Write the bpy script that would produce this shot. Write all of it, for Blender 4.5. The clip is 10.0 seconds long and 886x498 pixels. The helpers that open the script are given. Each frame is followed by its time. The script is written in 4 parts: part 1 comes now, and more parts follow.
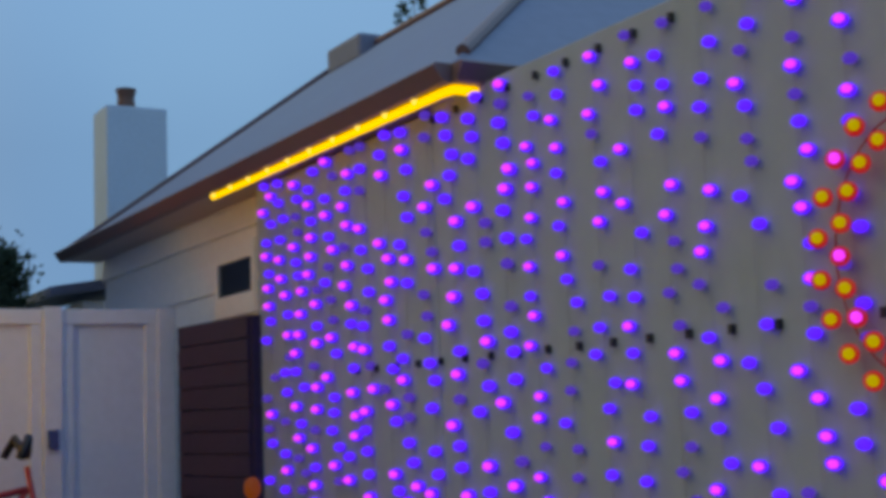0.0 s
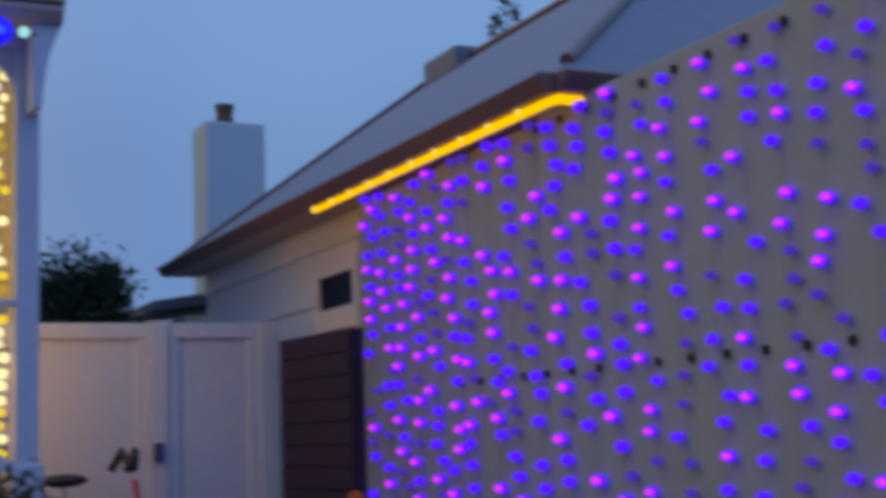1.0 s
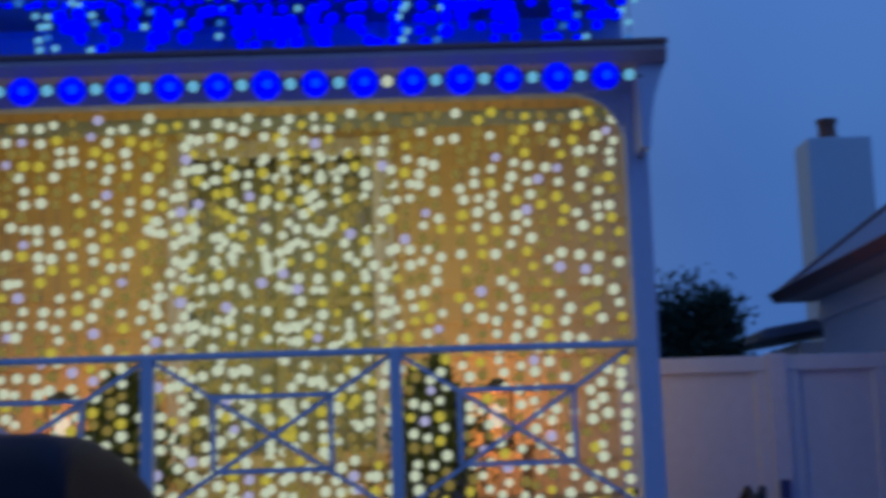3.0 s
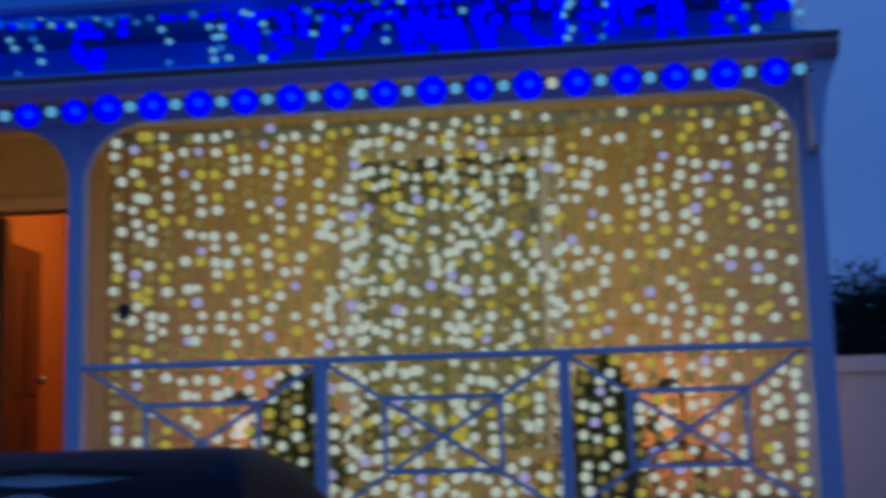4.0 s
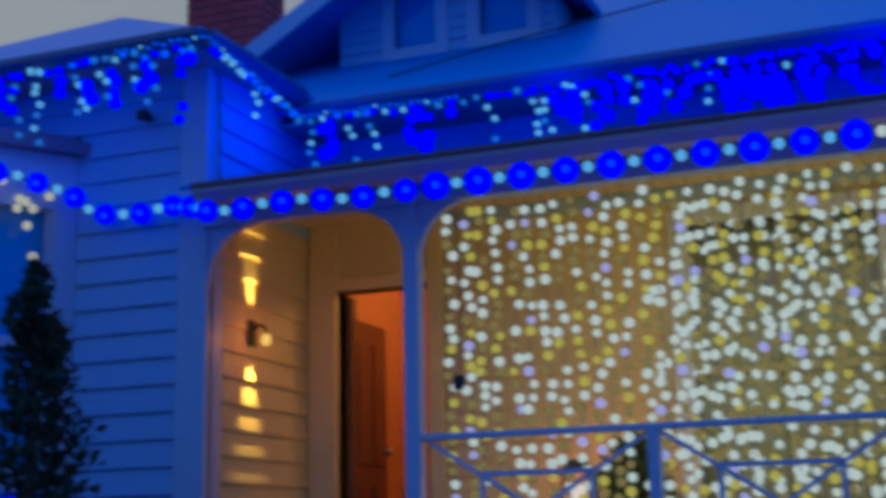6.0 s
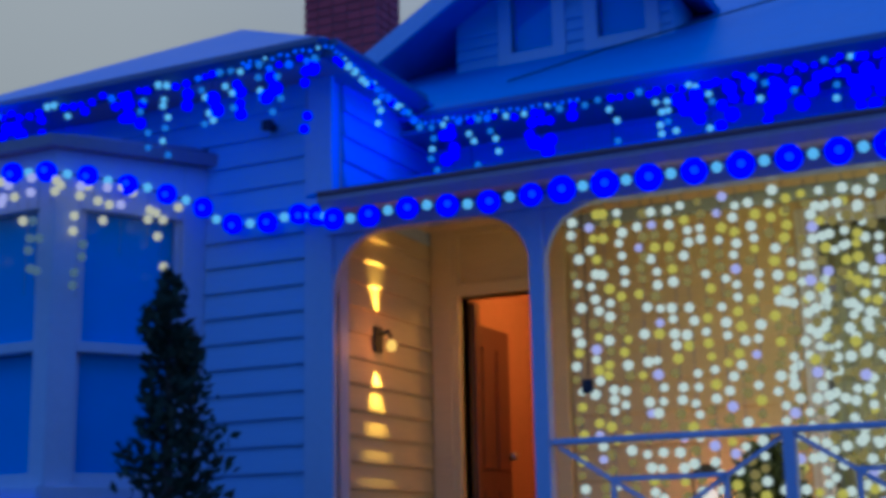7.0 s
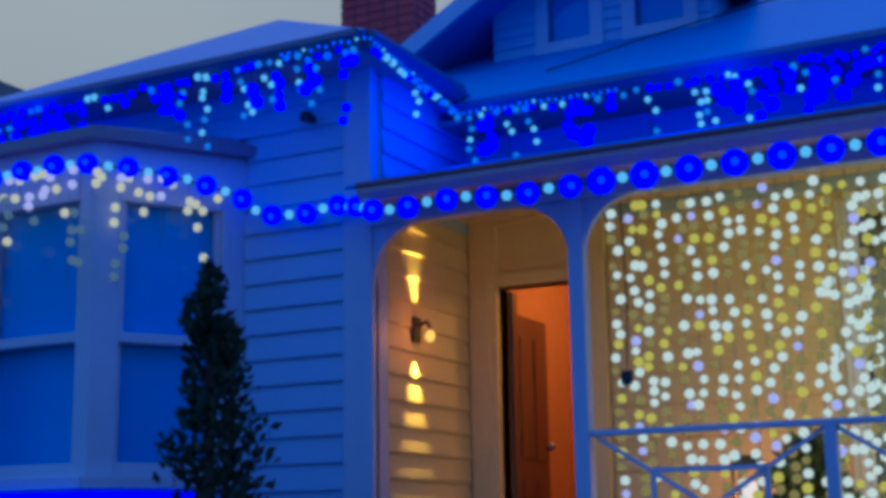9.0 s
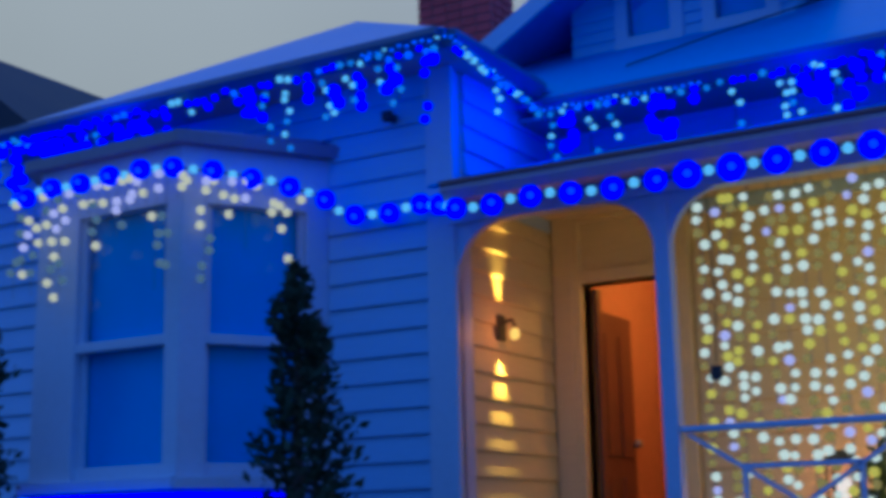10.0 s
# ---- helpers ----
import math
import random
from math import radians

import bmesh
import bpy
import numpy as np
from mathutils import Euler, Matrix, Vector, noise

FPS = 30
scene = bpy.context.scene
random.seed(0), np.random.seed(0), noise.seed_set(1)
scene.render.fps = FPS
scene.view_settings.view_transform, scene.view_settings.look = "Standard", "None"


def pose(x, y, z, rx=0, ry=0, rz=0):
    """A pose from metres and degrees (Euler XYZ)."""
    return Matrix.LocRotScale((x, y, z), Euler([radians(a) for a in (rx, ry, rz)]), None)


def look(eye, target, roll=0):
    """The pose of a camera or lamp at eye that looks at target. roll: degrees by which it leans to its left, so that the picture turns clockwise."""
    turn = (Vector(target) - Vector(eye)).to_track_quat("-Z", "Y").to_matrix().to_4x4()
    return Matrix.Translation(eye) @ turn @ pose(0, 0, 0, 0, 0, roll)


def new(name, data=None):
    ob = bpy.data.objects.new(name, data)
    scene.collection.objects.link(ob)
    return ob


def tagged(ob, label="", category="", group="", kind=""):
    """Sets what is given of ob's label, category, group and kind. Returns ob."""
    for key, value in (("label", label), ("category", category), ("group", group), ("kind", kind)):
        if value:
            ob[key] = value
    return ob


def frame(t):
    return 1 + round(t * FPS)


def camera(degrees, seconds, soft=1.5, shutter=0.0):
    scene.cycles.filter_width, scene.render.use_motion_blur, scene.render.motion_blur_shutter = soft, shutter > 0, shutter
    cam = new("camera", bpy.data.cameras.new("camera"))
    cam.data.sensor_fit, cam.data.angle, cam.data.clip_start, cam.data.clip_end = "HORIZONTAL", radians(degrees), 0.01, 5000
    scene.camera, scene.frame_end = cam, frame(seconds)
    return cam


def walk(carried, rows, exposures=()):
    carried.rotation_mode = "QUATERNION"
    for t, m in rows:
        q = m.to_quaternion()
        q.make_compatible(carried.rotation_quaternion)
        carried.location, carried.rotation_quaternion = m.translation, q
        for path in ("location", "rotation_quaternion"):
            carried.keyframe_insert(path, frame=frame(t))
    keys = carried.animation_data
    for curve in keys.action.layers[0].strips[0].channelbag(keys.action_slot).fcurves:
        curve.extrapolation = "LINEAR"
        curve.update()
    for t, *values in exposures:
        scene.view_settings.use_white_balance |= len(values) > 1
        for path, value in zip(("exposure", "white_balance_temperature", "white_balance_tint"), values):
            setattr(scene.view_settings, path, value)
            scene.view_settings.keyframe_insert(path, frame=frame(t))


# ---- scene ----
cam = camera(36.0, 10.0, soft=4.4, shutter=1.0)
PATH = [
    (0.0, pose(0.060, -0.253, 1.510, 97.02, 2.15, -29.31)),
    (0.5, pose(0.065, -0.224, 1.498, 97.17, 1.75, -28.13)),
    (1.0, pose(0.035, -0.186, 1.515, 97.69, 2.13, -25.43)),
    (1.5, pose(0.009, -0.127, 1.513, 98.37, 2.44, -21.40)),
    (2.0, pose(0.018, -0.097, 1.515, 100.10, 3.86, -15.12)),
    (2.5, pose(0.040, -0.063, 1.545, 100.22, 3.54, -6.54)),
    (3.0, pose(0.004, -0.000, 1.630, 99.22, 1.77, -0.42)),
    (3.1, pose(-0.000, 0.000, 1.643, 99.07, 1.48, 0.13)),
    (4.3, pose(0.054, -0.046, 1.724, 98.77, 1.77, 9.63)),
    (4.5, pose(0.078, -0.053, 1.733, 98.95, 1.88, 11.58)),
    (5.0, pose(0.147, -0.009, 1.700, 100.35, 1.80, 15.92)),
    (5.5, pose(0.114, -0.020, 1.664, 101.55, 1.63, 18.32)),
    (6.0, pose(0.140, -0.005, 1.660, 102.26, 1.12, 21.62)),
    (7.5, pose(0.010, -0.061, 1.670, 102.35, 1.10, 26.92)),
    (8.0, pose(0.019, -0.058, 1.667, 102.23, 0.91, 27.13)),
    (8.5, pose(0.027, -0.071, 1.677, 102.10, 0.75, 27.37)),
    (9.0, pose(0.022, -0.077, 1.697, 101.91, 0.87, 27.51)),
    (9.5, pose(0.001, -0.091, 1.695, 101.92, 0.84, 28.73)),
    (10.0, pose(-0.035, -0.086, 1.679, 102.04, 1.12, 30.75)),
]
WHITE = [  # seconds, stops, kelvin, tint
    (0.0, 0.60, 11000, 1), (0.6, 0.50, 10000, 7), (1.0, 0.36, 9000, 14), (1.5, 0.08, 7700, 19), (2.0, -0.18, 6600, 19), (2.6, -0.44, 5850, 18), (3.2, -0.64, 5650, 18),
    (4.3, -0.88, 5100, 26), (5.4, -0.84, 4960, 27), (6.0, -0.70, 4880, 26), (7.5, -0.44, 4750, 22), (10.0, -0.40, 4680, 21),
]
walk(cam, PATH, WHITE)

# ---- dusk sky: blue overhead, paler towards the set sun ----
world = bpy.data.worlds.new("dusk")
scene.world = world
world.use_nodes = True
wn, wl = world.node_tree.nodes, world.node_tree.links
wbg = wn["Background"]
wco = wn.new("ShaderNodeTexCoord")
wdot = wn.new("ShaderNodeVectorMath")
wdot.operation = "DOT_PRODUCT"
wdot.inputs[1].default_value = (-0.87, 0.5, 0.0)
wl.new(wco.outputs["Generated"], wdot.inputs[0])
wramp = wn.new("ShaderNodeValToRGB")
wramp.color_ramp.interpolation = "EASE"
wramp.color_ramp.elements[0].position, wramp.color_ramp.elements[0].color = 0.25, (0.092, 0.225, 0.55, 1)
wramp.color_ramp.elements[1].position, wramp.color_ramp.elements[1].color = 0.90, (0.43, 0.42, 0.295, 1)
wl.new(wdot.outputs["Value"], wramp.inputs["Fac"])
wcl = wn.new("ShaderNodeTexNoise")
wcl.inputs["Scale"].default_value, wcl.inputs["Detail"].default_value = 2.2, 3.0
wl.new(wco.outputs["Generated"], wcl.inputs["Vector"])
wmix = wn.new("ShaderNodeMix")
wmix.data_type, wmix.blend_type = "RGBA", "SOFT_LIGHT"
wmix.inputs["Factor"].default_value = 0.35
wl.new(wramp.outputs["Color"], wmix.inputs["A"])
wl.new(wcl.outputs["Fac"], wmix.inputs["B"])
wl.new(wmix.outputs["Result"], wbg.inputs["Color"])
wup = wn.new("ShaderNodeSeparateXYZ")
wl.new(wco.outputs["Generated"], wup.inputs[0])
wst = wn.new("ShaderNodeMapRange")
wst.inputs["From Min"].default_value, wst.inputs["From Max"].default_value = 0.2, 1.0
wst.inputs["To Min"].default_value, wst.inputs["To Max"].default_value = 1.0, 2.0
wl.new(wup.outputs["Z"], wst.inputs["Value"])
wl.new(wst.outputs[0], wbg.inputs["Strength"])


def lamp(name, at, energy, colour, size=0.03, kind="POINT"):
    data = bpy.data.lights.new(name, kind)
    data.energy, data.color, data.shadow_soft_size = energy, colour, size
    ob = new(name, data)
    ob.location = at
    return ob


# ---- materials ----
def mat(name, colour, rough=0.6, var=0.12, scale=6.0, bump=0.15, metal=0.0, stretch=(1, 1, 1), island=0.0):
    m = bpy.data.materials.new(name)
    m.use_nodes = True
    n, l = m.node_tree.nodes, m.node_tree.links
    b = n["Principled BSDF"]
    co = n.new("ShaderNodeTexCoord")
    mp = n.new("ShaderNodeMapping")
    mp.inputs["Scale"].default_value = stretch
    l.new(co.outputs["Object"], mp.inputs["Vector"])
    big, fine = n.new("ShaderNodeTexNoise"), n.new("ShaderNodeTexNoise")
    big.inputs["Scale"].default_value, fine.inputs["Scale"].default_value = scale * 0.25, scale * 6
    fine.inputs["Detail"].default_value = 5
    l.new(mp.outputs[0], big.inputs["Vector"])
    l.new(mp.outputs[0], fine.inputs["Vector"])
    add = n.new("ShaderNodeMath")
    l.new(big.outputs["Fac"], add.inputs[0])
    l.new(fine.outputs["Fac"], add.inputs[1])
    last = add
    if island:
        info = n.new("ShaderNodeObjectInfo")
        mul = n.new("ShaderNodeMath")
        mul.operation, mul.inputs[1].default_value = "MULTIPLY_ADD", island
        l.new(info.outputs["Random"], mul.inputs[0])
        l.new(add.outputs[0], mul.inputs[2])
        last = mul
    ramp = n.new("ShaderNodeMapRange")
    ramp.inputs["From Min"].default_value, ramp.inputs["From Max"].default_value = 0.5, 1.5
    ramp.inputs["To Min"].default_value, ramp.inputs["To Max"].default_value = 1 - var, 1 + var
    l.new(last.outputs[0], ramp.inputs["Value"])
    tint = n.new("ShaderNodeMix")
    tint.data_type, tint.blend_type = "RGBA", "MULTIPLY"
    tint.inputs["Factor"].default_value = 1.0
    tint.inputs["A"].default_value = (*colour, 1)
    l.new(ramp.outputs[0], tint.inputs["B"])
    l.new(tint.outputs["Result"], b.inputs["Base Color"])
    rr = n.new("ShaderNodeMapRange")
    rr.inputs["To Min"].default_value, rr.inputs["To Max"].default_value = max(0.02, rough - 0.1), min(1, rough + 0.1)
    l.new(big.outputs["Fac"], rr.inputs["Value"])
    l.new(rr.outputs[0], b.inputs["Roughness"])
    b.inputs["Metallic"].default_value = metal
    if bump:
        bp = n.new("ShaderNodeBump")
        bp.inputs["Strength"].default_value, bp.inputs["Distance"].default_value = bump, 0.01
        l.new(fine.outputs["Fac"], bp.inputs["Height"])
        l.new(bp.outputs[0], b.inputs["Normal"])
    return m


def glow(name, colour, strength, base=0.02):
    m = bpy.data.materials.new(name)
    m.use_nodes = True
    b = m.node_tree.nodes["Principled BSDF"]
    b.inputs["Base Color"].default_value = (base, base, base, 1)
    b.inputs["Roughness"].default_value = 0.4
    b.inputs["Specular IOR Level"].default_value = 0.1
    b.inputs["Emission Color"].default_value = (*colour, 1)
    b.inputs["Emission Strength"].default_value = strength
    return m


def glass(name, tint, face=0.05, rough=0.03, edge=0.7):
    """Clear pane; face is the share that it mirrors when looked at straight."""
    m = bpy.data.materials.new(name)
    m.use_nodes = True
    n, l = m.node_tree.nodes, m.node_tree.links
    out = n["Material Output"]
    n.remove(n["Principled BSDF"])
    clear, gloss, lw, mx = n.new("ShaderNodeBsdfTransparent"), n.new("ShaderNodeBsdfGlossy"), n.new("ShaderNodeLayerWeight"), n.new("ShaderNodeMixShader")
    clear.inputs[0].default_value = (*tint, 1)
    gloss.inputs["Roughness"].default_value = rough
    lw.inputs["Blend"].default_value = 0.5
    p, r = n.new("ShaderNodeMath"), n.new("ShaderNodeMath")
    p.operation, p.inputs[1].default_value = "POWER", 4.0
    r.operation, r.inputs[1].default_value, r.inputs[2].default_value = "MULTIPLY_ADD", edge, face
    l.new(lw.outputs["Facing"], p.inputs[0])
    l.new(p.outputs[0], r.inputs[0])
    l.new(r.outputs[0], mx.inputs[0])
    l.new(clear.outputs[0], mx.inputs[1])
    l.new(gloss.outputs[0], mx.inputs[2])
    l.new(mx.outputs[0], out.inputs["Surface"])
    return m


# Weatherboard and trim tinted blue: the blue string light is put into the paint.
PAINT = mat("blue_lit_weatherboard_paint", (0.40, 0.52, 0.74), 0.55, 0.08, 3, 0.12, stretch=(0.3, 1, 3), island=0.25)
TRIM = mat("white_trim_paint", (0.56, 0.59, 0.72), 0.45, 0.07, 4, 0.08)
# Cream yellowed further: the curtain's gold light is put into the paint.
CREAM = mat("gold_lit_cream_paint", (0.64, 0.51, 0.26), 0.6, 0.1, 4, 0.1, stretch=(0.3, 1, 3), island=0.3)
GREY = mat("grey_render", (0.35, 0.36, 0.365), 0.85, 0.08, 2.2, 0.25, stretch=(1, 1.2, 0.7))
FENCE = mat("white_fence_paint", (0.82, 0.78, 0.76), 0.5, 0.1, 3, 0.1)
PANEL = mat("fence_panel_paint", (0.62, 0.62, 0.65), 0.5, 0.1, 3, 0.1)
GATE = mat("dark_slat_stain", (0.038, 0.017, 0.045), 0.7, 0.4, 8, 0.3, stretch=(0.3, 0.3, 3))
# Roof iron pushed bluer than its paint, holding some of the blue light.
IRON = mat("blue_lit_iron_roof_paint", (0.045, 0.24, 0.60), 0.5, 0.12, 2, 0.1, island=0.1)
SLATE = mat("roof_sheet_dark", (0.16, 0.17, 0.24), 0.6, 0.15, 2, 0.15)
GUTTER = mat("gutter_brown", (0.20, 0.10, 0.09), 0.45, 0.15, 5, 0.05)
VGUTTER = mat("pink_grey_gutter_paint", (0.50, 0.37, 0.39), 0.45, 0.12, 5, 0.05)
MAUVE = mat("mauve_gutter_paint", (0.27, 0.22, 0.27), 0.45, 0.12, 5, 0.05)
EAVE = mat("dark_blue_gutter_paint", (0.10, 0.12, 0.22), 0.45, 0.12, 5, 0.05)
DARKROOF = mat("dark_tile_roof", (0.035, 0.035, 0.05), 0.75, 0.2, 3, 0.2)
SOFFIT = mat("soffit_paint", (0.50, 0.36, 0.33), 0.6, 0.08, 4, 0.05)
BRICK = mat("red_brick", (0.64, 0.075, 0.065), 0.85, 0.3, 10, 0.4, island=0.5)
MORTAR = mat("mortar", (0.32, 0.17, 0.15), 0.9, 0.15, 14, 0.4)
PLASTER = mat("chimney_plaster", (0.50, 0.57, 0.64), 0.85, 0.1, 4, 0.25)
POT = mat("terracotta", (0.16, 0.07, 0.05), 0.8, 0.2, 9, 0.2)
WOOD = mat("stained_door_wood", (0.42, 0.17, 0.055), 0.4, 0.25, 5, 0.15, stretch=(4, 4, 0.4))
DARKWOOD = mat("dark_door_wood", (0.20, 0.075, 0.025), 0.4, 0.3, 5, 0.15, stretch=(4, 4, 0.4))
ORANGE = mat("orange_hall_paint", (0.62, 0.27, 0.045), 0.7, 0.1, 3, 0.05)
ROOM = mat("room_paint", (0.30, 0.33, 0.38), 0.8, 0.1, 3, 0.05)
# Blind cloth coloured blue for the sky that the panes would reflect.
BLIND = mat("sky_tinted_blind_cloth", (0.06, 0.40, 0.90), 0.85, 0.08, 12, 0.1)
NET = mat("net_curtain_cloth", (0.46, 0.45, 0.24), 0.9, 0.1, 10, 0.2, stretch=(3, 3, 0.2))
FLOORB = mat("veranda_boards", (0.20, 0.15, 0.11), 0.6, 0.25, 4, 0.2, stretch=(4, 0.3, 1), island=0.5)
GRASS = mat("lawn", (0.05, 0.075, 0.03), 0.95, 0.4, 6, 0.6)
LEAF = mat("conifer_leaf", (0.045, 0.07, 0.03), 0.8, 0.4, 8, 0.2)
LEAFD = mat("dark_leaf", (0.03, 0.05, 0.022), 0.8, 0.4, 8, 0.2)
# Brown in the leaf stands for the orange light falling on the hedge.
HEDGE = mat("orange_lit_hedge_leaf", (0.085, 0.075, 0.03), 0.8, 0.4, 8, 0.2)
BARK = mat("bark", (0.08, 0.055, 0.04), 0.9, 0.3, 12, 0.5)
CARP = mat("car_paint_dark", (0.010, 0.007, 0.014), 0.55, 0.05, 2, 0.0)
CARP.node_tree.nodes["Principled BSDF"].inputs["Specular IOR Level"].default_value = 0.12
RUBBER = mat("black_rubber", (0.015, 0.015, 0.015), 0.8, 0.2, 12, 0.2)
STEEL = mat("wheel_alloy", (0.5, 0.5, 0.52), 0.35, 0.08, 8, 0.05, metal=0.9)
REDP = mat("red_bike_paint", (0.45, 0.03, 0.03), 0.35, 0.08, 6, 0.0)
BLACKP = mat("black_plastic", (0.018, 0.018, 0.02), 0.5, 0.15, 10, 0.1)
CABLE = mat("dark_green_cable", (0.02, 0.03, 0.025), 0.6, 0.1, 12, 0.0)
WIREP = mat("clear_cable", (0.30, 0.28, 0.24), 0.5, 0.1, 12, 0.0)
POTTERY = mat("blue_glazed_pot", (0.05, 0.07, 0.16), 0.3, 0.15, 5, 0.05)
REDTAIL = mat("tail_lamp_red", (0.35, 0.02, 0.02), 0.2, 0.05, 8, 0.0)
GLASS = glass("window_glass", (0.95, 0.97, 0.98), 0.04)
BAYGLASS = glass("bay_window_glass", (0.95, 0.97, 0.98), 0.03, 0.22)
# Greyed pane with weak mirroring at the edge keeps the window dark.
DIMGLASS = glass("dim_window_glass", (0.7, 0.7, 0.72), 0.02, 0.15, 0.12)
CARGLASS = glass("car_glass", (0.10, 0.12, 0.14), 0.40)

G_WHITE = glow("bulb_cool_white", (0.92, 1.0, 0.62), 0.86)
G_WARM = glow("bulb_warm_white", (1.0, 0.92, 0.46), 0.72)
G_GOLD = glow("bulb_warm_gold", (1.0, 0.84, 0.07), 0.66)
G_DIM = glow("bulb_dim_gold", (1.0, 0.76, 0.14), 0.30)
G_LILAC = glow("bulb_lilac_white", (0.80, 0.76, 1.0), 0.7)
G_PALE = glow("bulb_faint_white", (0.45, 0.75, 0.85), 0.22)
G_BLUE = glow("bulb_blue", (0.0, 0.0, 1.0), 1.8)
G_DEEP = glow("ball_deep_blue", (0.0, 0.0, 1.0), 1.25)
G_CYAN = glow("bulb_pale_cyan", (0.20, 0.60, 0.76), 1.05)
G_CYAND = glow("bulb_faint_cyan", (0.06, 0.28, 0.80), 0.8)
G_LINE = glow("bulb_line_blue", (0.02, 0.13, 1.0), 1.2)
G_CORE = glow("ball_core_blue", (0.0, 0.06, 1.0), 1.4)
G_VIOLET = glow("bulb_violet", (0.045, 0.0, 1.0), 1.25)
G_VDIM = glow("bulb_violet_dim", (0.08, 0.03, 0.85), 0.5)
G_PINK = glow("bulb_magenta", (0.52, 0.025, 1.0), 1.15)
G_RED = glow("bulb_red", (1.0, 0.03, 0.04), 0.24)
G_YEL = glow("bulb_yellow", (0.42, 0.36, 0.0), 0.6)
G_ROPE = glow("rope_light_yellow", (1.0, 0.60, 0.0), 0.85)
G_BEAD = glow("rope_bead_yellow", (1.0, 0.74, 0.18), 0.8)
G_LAMP = glow("lamp_bulb", (1.0, 0.55, 0.06), 1.6)
G_FLAME = glow("lantern_bulb", (1.0, 0.75, 0.45), 1.3)


# ---- mesh helpers ----
def box(bm, x0, y0, z0, x1, y1, z1):
    v = [bm.verts.new(p) for p in ((x0, y0, z0), (x1, y0, z0), (x1, y1, z0), (x0, y1, z0), (x0, y0, z1), (x1, y0, z1), (x1, y1, z1), (x0, y1, z1))]
    for f in ((3, 2, 1, 0), (4, 5, 6, 7), (0, 1, 5, 4), (1, 2, 6, 5), (2, 3, 7, 6), (3, 0, 4, 7)):
        bm.faces.new([v[i] for i in f])
    return bm


def soften(bm, w=0.006):
    bmesh.ops.bevel(bm, geom=bm.edges[:], offset=w, segments=2, affect="EDGES", profile=0.6)
    return bm


def bar(bm, a, b, w, h):
    """A square bar from a to b: w across (sideways), h up."""
    a, b = Vector(a), Vector(b)
    d = (b - a).normalized()
    s = d.cross(Vector((0, 1, 0)) if abs(d.y) < 0.9 else Vector((1, 0, 0))).normalized()
    u = s.cross(d).normalized()
    ring = []
    for p in (a, b):
        ring.append([bm.verts.new(p + s * i * w / 2 + u * j * h / 2) for i, j in ((-1, -1), (1, -1), (1, 1), (-1, 1))])
    for i in range(4):
        bm.faces.new((ring[0][i], ring[0][(i + 1) % 4], ring[1][(i + 1) % 4], ring[1][i]))
    bm.faces.new(ring[0][::-1])
    bm.faces.new(ring[1])
    bmesh.ops.recalc_face_normals(bm, faces=bm.faces[:])
    return bm


def tube(bm, pts, r, n=8):
    """A round tube along points; r may be a list."""
    pts = [Vector(p) for p in pts]
    rs = r if isinstance(r, (list, tuple)) else [r] * len(pts)
    rings = []
    for i, p in enumerate(pts):
        d = (pts[min(i + 1, len(pts) - 1)] - pts[max(i - 1, 0)]).normalized()
        s = d.cross(Vector((0, 0, 1)) if abs(d.z) < 0.9 else Vector((1, 0, 0))).normalized()
        u = s.cross(d)
        rings.append([bm.verts.new(p + (s * math.cos(k * math.tau / n) + u * math.sin(k * math.tau / n)) * rs[i]) for k in range(n)])
    for a, b in zip(rings, rings[1:]):
        for k in range(n):
            bm.faces.new((a[k], a[(k + 1) % n], b[(k + 1) % n], b[k]))
    bm.faces.new(rings[0][::-1])
    bm.faces.new(rings[-1])
    bmesh.ops.recalc_face_normals(bm, faces=bm.faces[:])
    return bm


def ball(bm, at, r, sx=1, sy=1, sz=1, u=10, v=7):
    bmesh.ops.create_uvsphere(bm, u_segments=u, v_segments=v, radius=r, matrix=Matrix.Translation(at) @ Matrix.Diagonal((sx, sy, sz, 1)))
    return bm


def extrude_profile(bm, pts, axis, a, b):
    """A flat outline in the plane across axis, pulled from a to b along it."""
    def at(p, k):
        return {"x": (k, p[0], p[1]), "y": (p[0], k, p[1]), "z": (p[0], p[1], k)}[axis]
    lo, hi = [bm.verts.new(at(p, a)) for p in pts], [bm.verts.new(at(p, b)) for p in pts]
    n = len(pts)
    for i in range(n):
        bm.faces.new((lo[i], lo[(i + 1) % n], hi[(i + 1) % n], hi[i]))
    bm.faces.new(lo[::-1])
    bm.faces.new(hi)
    bmesh.ops.recalc_face_normals(bm, faces=bm.faces[:])
    return bm


def mesh_of(name, bm, material, smooth=False):
    me = bpy.data.meshes.new(name)
    if smooth:
        for f in bm.faces:
            f.smooth = True
    bm.to_mesh(me)
    bm.free()
    me.materials.append(material)
    return me


def part(name, bm, material, parent, label="", smooth=False):
    ob = new(name, mesh_of(name, bm, material, smooth))
    ob.parent = parent
    return tagged(ob, label)


def thing(name, label, category, at=(0, 0, 0), group="", kind=""):
    ob = new(name)
    ob.empty_display_size = 0.1
    ob.location = at
    return tagged(ob, label, category, group, kind)


def solid(name, bm, material, label, category, kind="structure", smooth=False, group=""):
    return tagged(new(name, mesh_of(name, bm, material, smooth)), label, category, group, kind)


